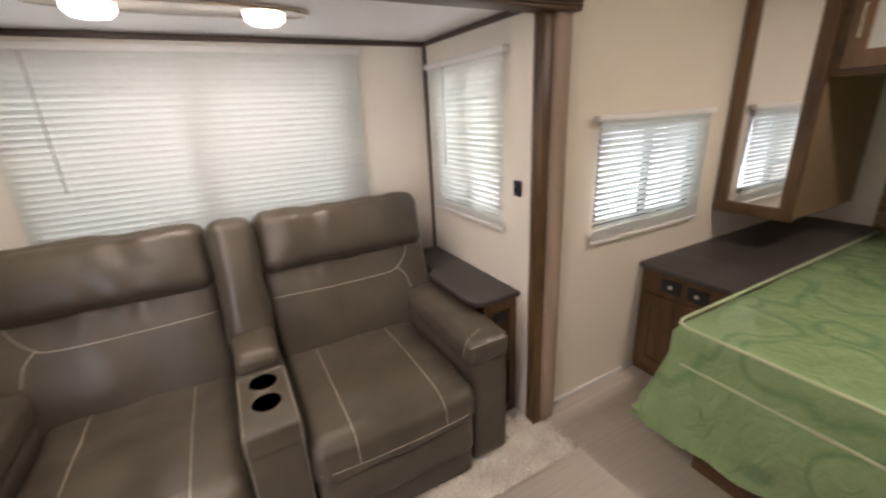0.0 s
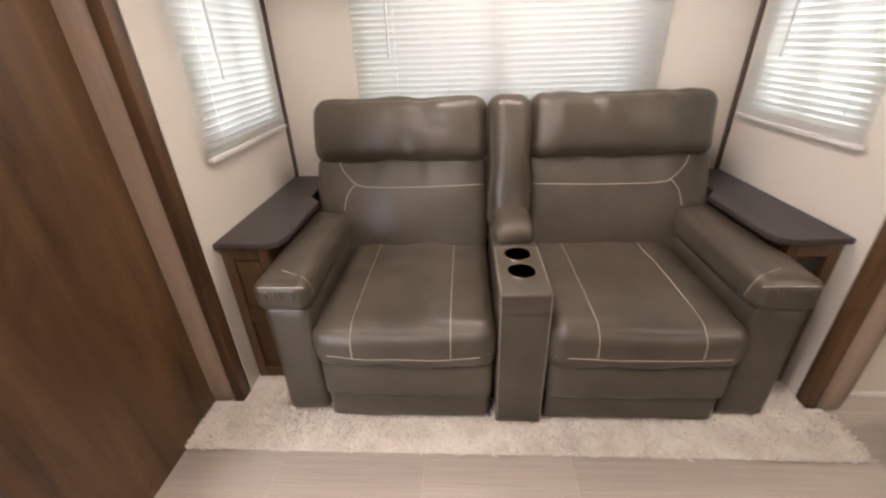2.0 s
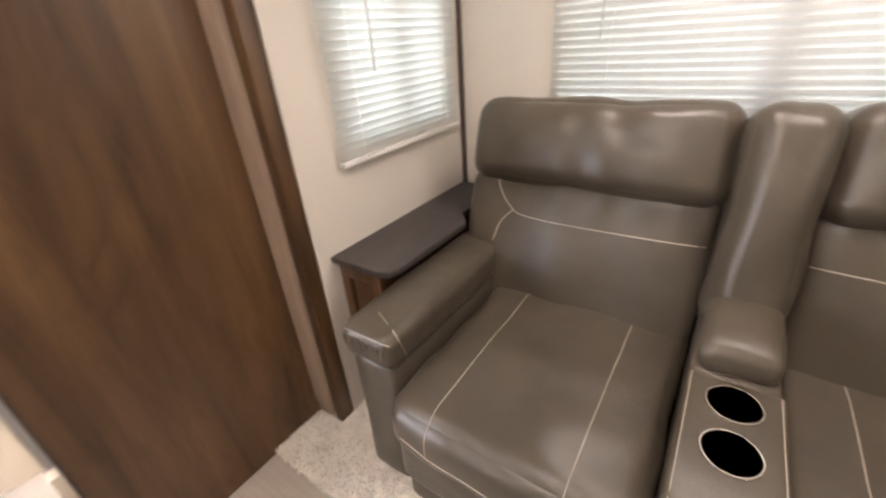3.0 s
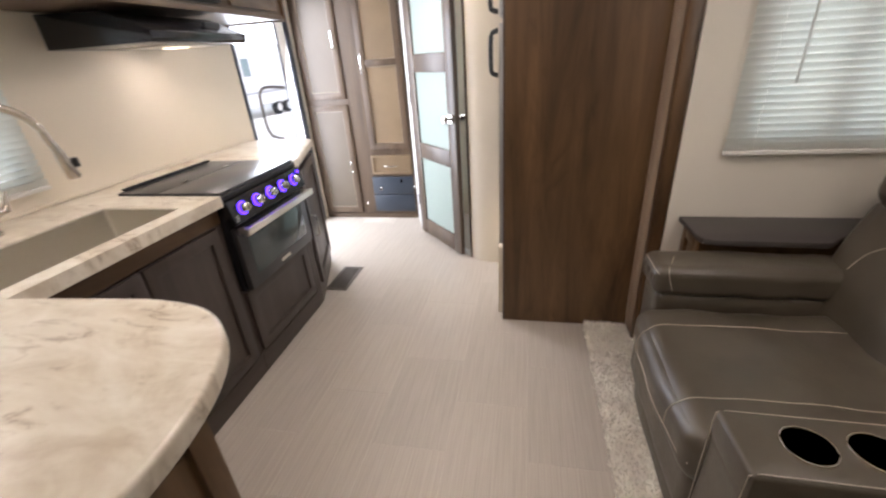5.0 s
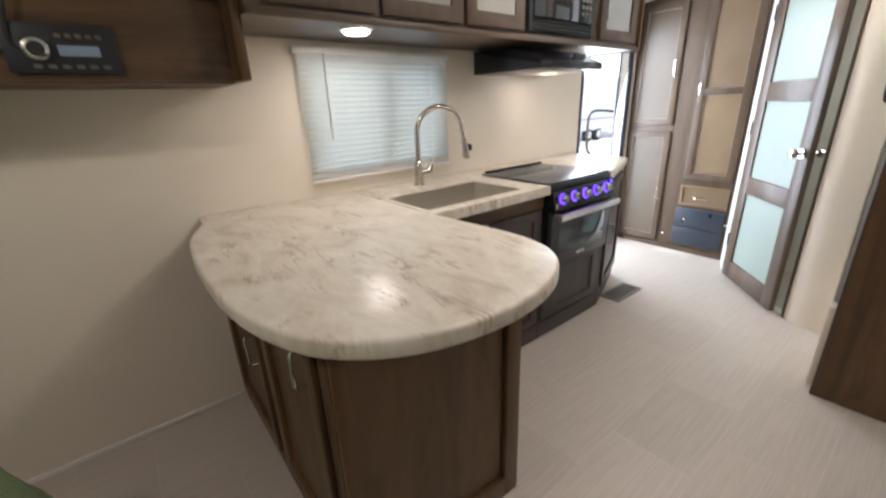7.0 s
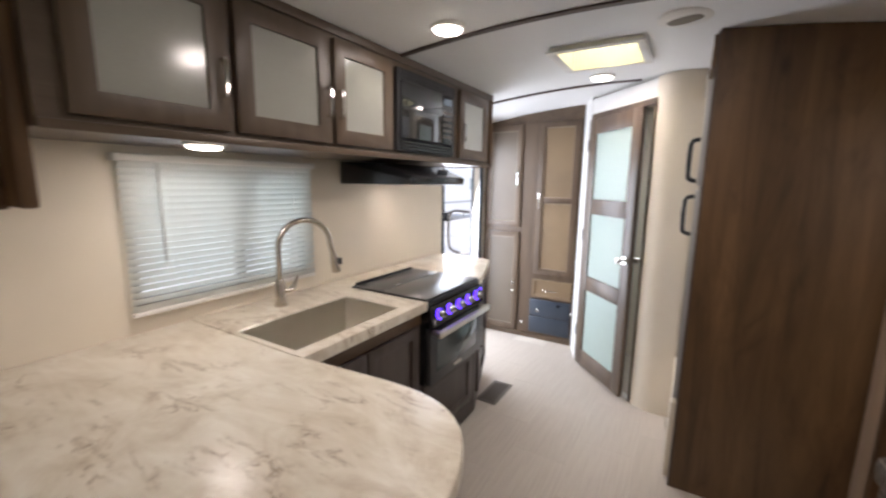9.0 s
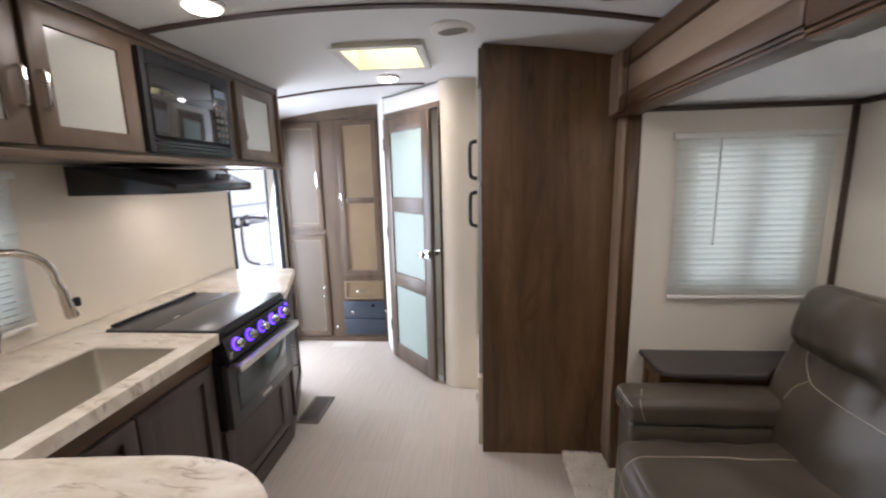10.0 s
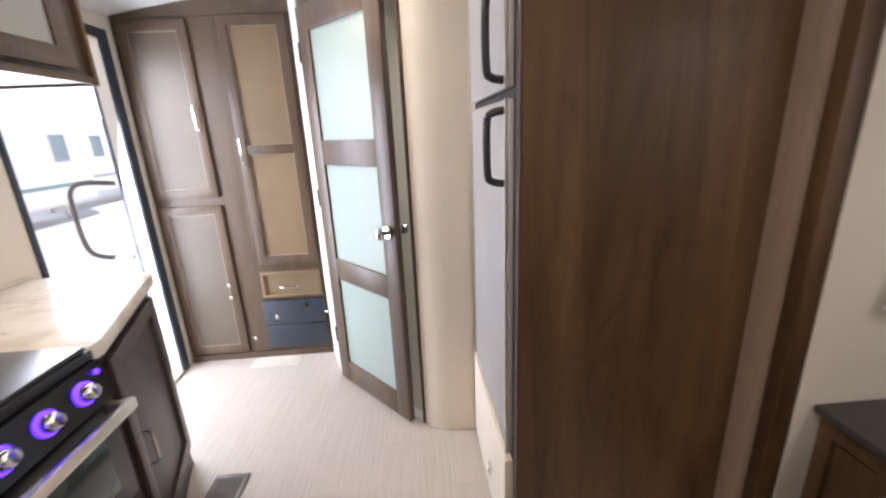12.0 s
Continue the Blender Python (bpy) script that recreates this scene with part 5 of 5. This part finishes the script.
# entertainment cabinet
tv = thing("media_cabinet", "dark wood media cabinet with an open front", "cabinet", (2.3, 0.2, 1.42))
part("side_panel", boxed(1.70, 1.735, 0.004, 0.40, 1.425, 2.13, 0.008), "wood_z", tv)
part("back_panel", boxed(1.735, 3.0, 0.25, 0.30, 1.43, 2.12), "wood_x", tv)
part("bottom", boxed(1.735, 3.0, 0.004, 0.30, 1.42, 1.4295), "wood_x", tv)
part("side_panel", boxed(3.0, 3.035, 0.004, 0.40, 1.425, 2.13, 0.008), "wood_z", tv)
ra = thing("car_radio", "black built-in stereo with a round dial", "radio", (2.2, 0.31, 1.45))
part("fascia", boxed(2.043, 2.289, 0.301, 0.318, 1.447, 1.573, 0.005), "black_matte", ra)
part("dial", rod(bmesh.new(), [(2.222, 0.318, 1.507), (2.222, 0.333, 1.507), (2.222, 0.336, 1.507), (2.222, 0.334, 1.507)], [0.029, 0.028, 0.022, 0.019], 24), "chrome", ra)
part("dial_face", disc(bmesh.new(), (2.222, 0.330, 1.507), (0, 1, 0), 0.019, 0.006, 20), "black_matte", ra)
for k in range(5):
    part("button", boxed(2.075 + 0.022 * k, 2.089 + 0.022 * k, 0.318, 0.3215, 1.538, 1.548, 0.001), "grille", ra)
part("display", boxed(2.086, 2.177, 0.318, 0.3195, 1.492, 1.519), "display", ra)
for k in range(6):
    part("button", boxed(2.07 + 0.030 * k, 2.088 + 0.030 * k, 0.318, 0.3215, 1.459, 1.469, 0.001), "grille", ra)
tl = thing("television", "black flat television on the media cabinet", "television", (2.35, 0.36, 1.68))
part("frame", boxed(1.77, 2.72, 0.335, 0.375, 1.70, 2.10, 0.006), "black", tl)
part("lower_trim", boxed(1.772, 2.718, 0.3755, 0.381, 1.702, 1.726, 0.002), "grille", tl, "satin grey lower bezel")
part("screen", boxed(1.785, 2.705, 0.3752, 0.377, 1.73, 2.085), "glass_black", tl)
part("bracket", boxed(2.1, 2.4, 0.3002, 0.335, 1.75, 1.95), "black_matte", tl)
wr = thing("cable", "thin black wire down the slide-out beam", "cable", (0.12, 2.40, 1.8))
part("lead", rod(bmesh.new(), curve_points([(0.12, 2.402, 2.04), (0.118, 2.396, 1.95), (0.122, 2.396, 1.86), (0.11, 2.396, 1.80), (0.05, 2.398, 1.79), (-0.01, 2.40, 1.795)], 5), 0.003, 6), "black_matte", wr)
cb = thing("cable", "black cables hanging below the television", "cable", (2.25, 0.32, 1.5))
for k, x in enumerate((2.24, 2.30)):
    part("lead", rod(bmesh.new(), curve_points([(x, 0.33, 1.70), (x + 0.02, 0.325, 1.60), (x + 0.03, 0.32, 1.53), (x - 0.03 * k, 0.31, 1.50), (x - 0.02, 0.30, 1.55)], 5), 0.005, 6), "black_matte", cb)

# ---- bedroom end ----
bed = thing("bed", "dark wood bed base with a mattress on it", "bed", (3.5, 1.4, 0))
part("base", boxed(2.60, 4.6, 0.78, 1.93, 0.0, 0.30, 0.01), "wood_y", bed)
part("mattress", cushion(bmesh.new(), 2.59, 4.6, 0.66, 2.02, 0.30, 0.62, 0.06), "white", bed)


def sheet():
    t = thing("plastic_cover", "shiny green plastic sheet draped over the mattress", "plastic sheet", (3.5, 1.4, 0.64))
    b = bmesh.new()
    n, mm = 60, 44
    x0, x1, y0, y1 = 2.555, 4.6, 0.62, 2.05
    drop, rows = 0.47, []
    for i in range(n + 1):
        row = []
        for j in range(mm + 1):
            u, v = -drop + (x1 - x0 + drop) * i / n, -drop + (y1 - y0 + 2 * drop) * j / mm
            ox, oy = max(0, -u), max(0, -v, v - (y1 - y0))
            d = math.hypot(ox, oy)
            x, y = x0 + max(0, u), y0 + min(max(0, v), y1 - y0)
            k = min(d, drop)
            if d > 1e-6:
                low = max(0.0, k - 0.15)
                flare = 0.012 + 0.28 * low + (0.006 + 0.20 * low) * noise.noise(Vector((u * 6, v * 6, 0)))
                x += -ox / d * flare
                y += (-1 if v < 0 else 1) * oy / d * flare
            z = 0.648 - k * 0.94 + 0.010 * noise.noise(Vector((u * 4, v * 4, 3))) + (0.006 * noise.noise(Vector((u * 11, v * 11, 7))))
            if d > 0:
                z += 0.03 * noise.noise(Vector((u * 3, v * 3, 9))) * k / drop
            row.append(b.verts.new((x, y, z)))
        rows.append(row)
    for q, w in zip(rows, rows[1:]):
        for j in range(mm):
            b.faces.new((q[j], w[j], w[j + 1], q[j + 1]))
    bmesh.ops.recalc_face_normals(b, faces=b.faces[:])
    p = part("sheet", b, "green", t)
    for z, o in ((0.645, 0.006), (0.492, 0.014)):
        path = [(4.55, y1 + o, z), (x0 + 0.05, y1 + o, z), (x0 + 0.01, y1 + o - 0.015, z), (x0 - o, y1 - 0.05, z), (x0 - o, y0 + 0.05, z), (x0 + 0.01, y0 - o + 0.015, z), (x0 + 0.05, y0 - o, z), (4.55, y0 - o, z)]
        part("piping", rod(bmesh.new(), path, 0.007, 8), "piping", t, "pale green piping along the mattress edge")
    p.data.set_sharp_from_angle(angle=radians(180))


sheet()
ns = thing("nightstand", "dark wood nightstand with sockets and a charcoal top", "nightstand", (3.8, 2.3, 0))
part("top", boxed(2.975, 4.6, 2.06, 2.528, 0.632, 0.66, 0.006), "slat_dark", ns, "charcoal laminate top")
part("body", boxed(3.015, 4.6, 2.09, 2.528, 0.0, 0.631), "wood_z", ns)
shaker(ns, "-x", 3.015, 2.11, 2.50, 0.06, 0.49, "wood_z", "wood_z", 0.015, 0.05, bead=False)
for y in (2.225, 2.36):
    o = part("outlet", boxed(3.003, 3.0145, y - 0.05, y + 0.05, 0.525, 0.595, 0.003), "black_matte", ns, "black socket plate")
    part("socket", boxed(2.999, 3.003, y - 0.009, y + 0.009, 0.551, 0.569, 0.002), "white", o)
mc = thing("mirror_wardrobe", "dark wood hanging wardrobe with a mirrored door", "wardrobe", (4.0, 2.3, 0.86))
part("body", boxed(3.60, 4.3, 2.147, 2.528, 0.86, 2.02), "panel_tan", mc)
f = bmesh.new()
ring(f, lambda a, q, z: (q, a, z), 2.143, 2.518, 0.85, 2.02, 0.062, 3.575, 3.5995)
dr = part("door", f, "wood_z", mc)
part("mirror", boxed(3.588, 3.594, 2.203, 2.458, 0.91, 1.96), "mirror", dr, "tall mirror")
oc = thing("overhead_cabinet", "dark wood overhead cabinet above the bed", "cabinet", (4.1, 1.4, 1.53))
part("body", boxed(3.60, 4.655, 0.55, 2.14, 1.53, 2.05), "wood_y", oc)
for a0, a1 in ((0.62, 1.35), (1.37, 2.10)):
    d = shaker(oc, "-x", 3.60, a0, a1, 1.56, 2.02, "wood_z", "frosted_cabinet", 0.02, 0.07, bead=False)
    part("handle", arc_handle(bmesh.new(), (3.58, a1 - 0.045, 1.68), (3.58, a1 - 0.045, 1.80), (-0.026, 0, 0), 0.006), "chrome", d)
hb = thing("headboard", "planked wood headboard wall above the bed", "headboard", (4.65, 1.4, 0.6))
pk = finish("plank", boxed(-0.012, 0.0, -0.76, 0.76, -0.058, 0.058, 0.003), "head_wood")
for k in range(8):
    piece("plank", pk, hb, (-0.005, -0.05, 0.0 + 0.12 * k - 0.04))

# ---- floor pieces ----
fl = single("floor", boxed(-1.76, 4.66, -0.06, 2.45, -0.06, -0.0006), "seam", "greige linen-look vinyl tile floor", "floor", "structure", False)
TX, TY = 0.508, 0.304
tile = finish("tile", boxed(0.0006, TX - 0.0006, 0.0006, TY - 0.0006, -0.003, 0.0, 0.0005, 1), "tile", False)
for j in range(7):
    for i in range(-4, 10):
        x = i * TX + (TX / 2 if j % 2 else 0) + 0.255
        if -1.76 - TX < x < 4.66:
            piece("tile", tile, fl, (x, 0.112 + j * TY, 0.0))
strip = finish("tile", boxed(0.0006, TX - 0.0006, 0.0006, 0.205, -0.003, 0.0, 0.0005, 1), "tile", False)
for i in range(-4, 10):
    piece("tile", strip, fl, (i * TX + 0.001, 0.112 + 7 * TY, 0.0))
edge = finish("tile", boxed(0.0006, TX - 0.0006, 0.0006, 0.171, -0.003, 0.0, 0.0005, 1), "tile", False)
for i in range(-4, 10):
    piece("tile", edge, fl, (i * TX + 0.001, -0.06, 0.0))
single("floor_bedroom", boxed(2.24, 4.66, 2.45, 2.53, -0.06, -0.001), "tile", "greige vinyl floor beside the bed", "floor", "structure", False)
single("floor_bathroom", boxed(-1.76, -0.04, 2.45, 2.53, -0.06, -0.001), "tile", "greige vinyl floor behind the fridge", "floor", "structure", False)
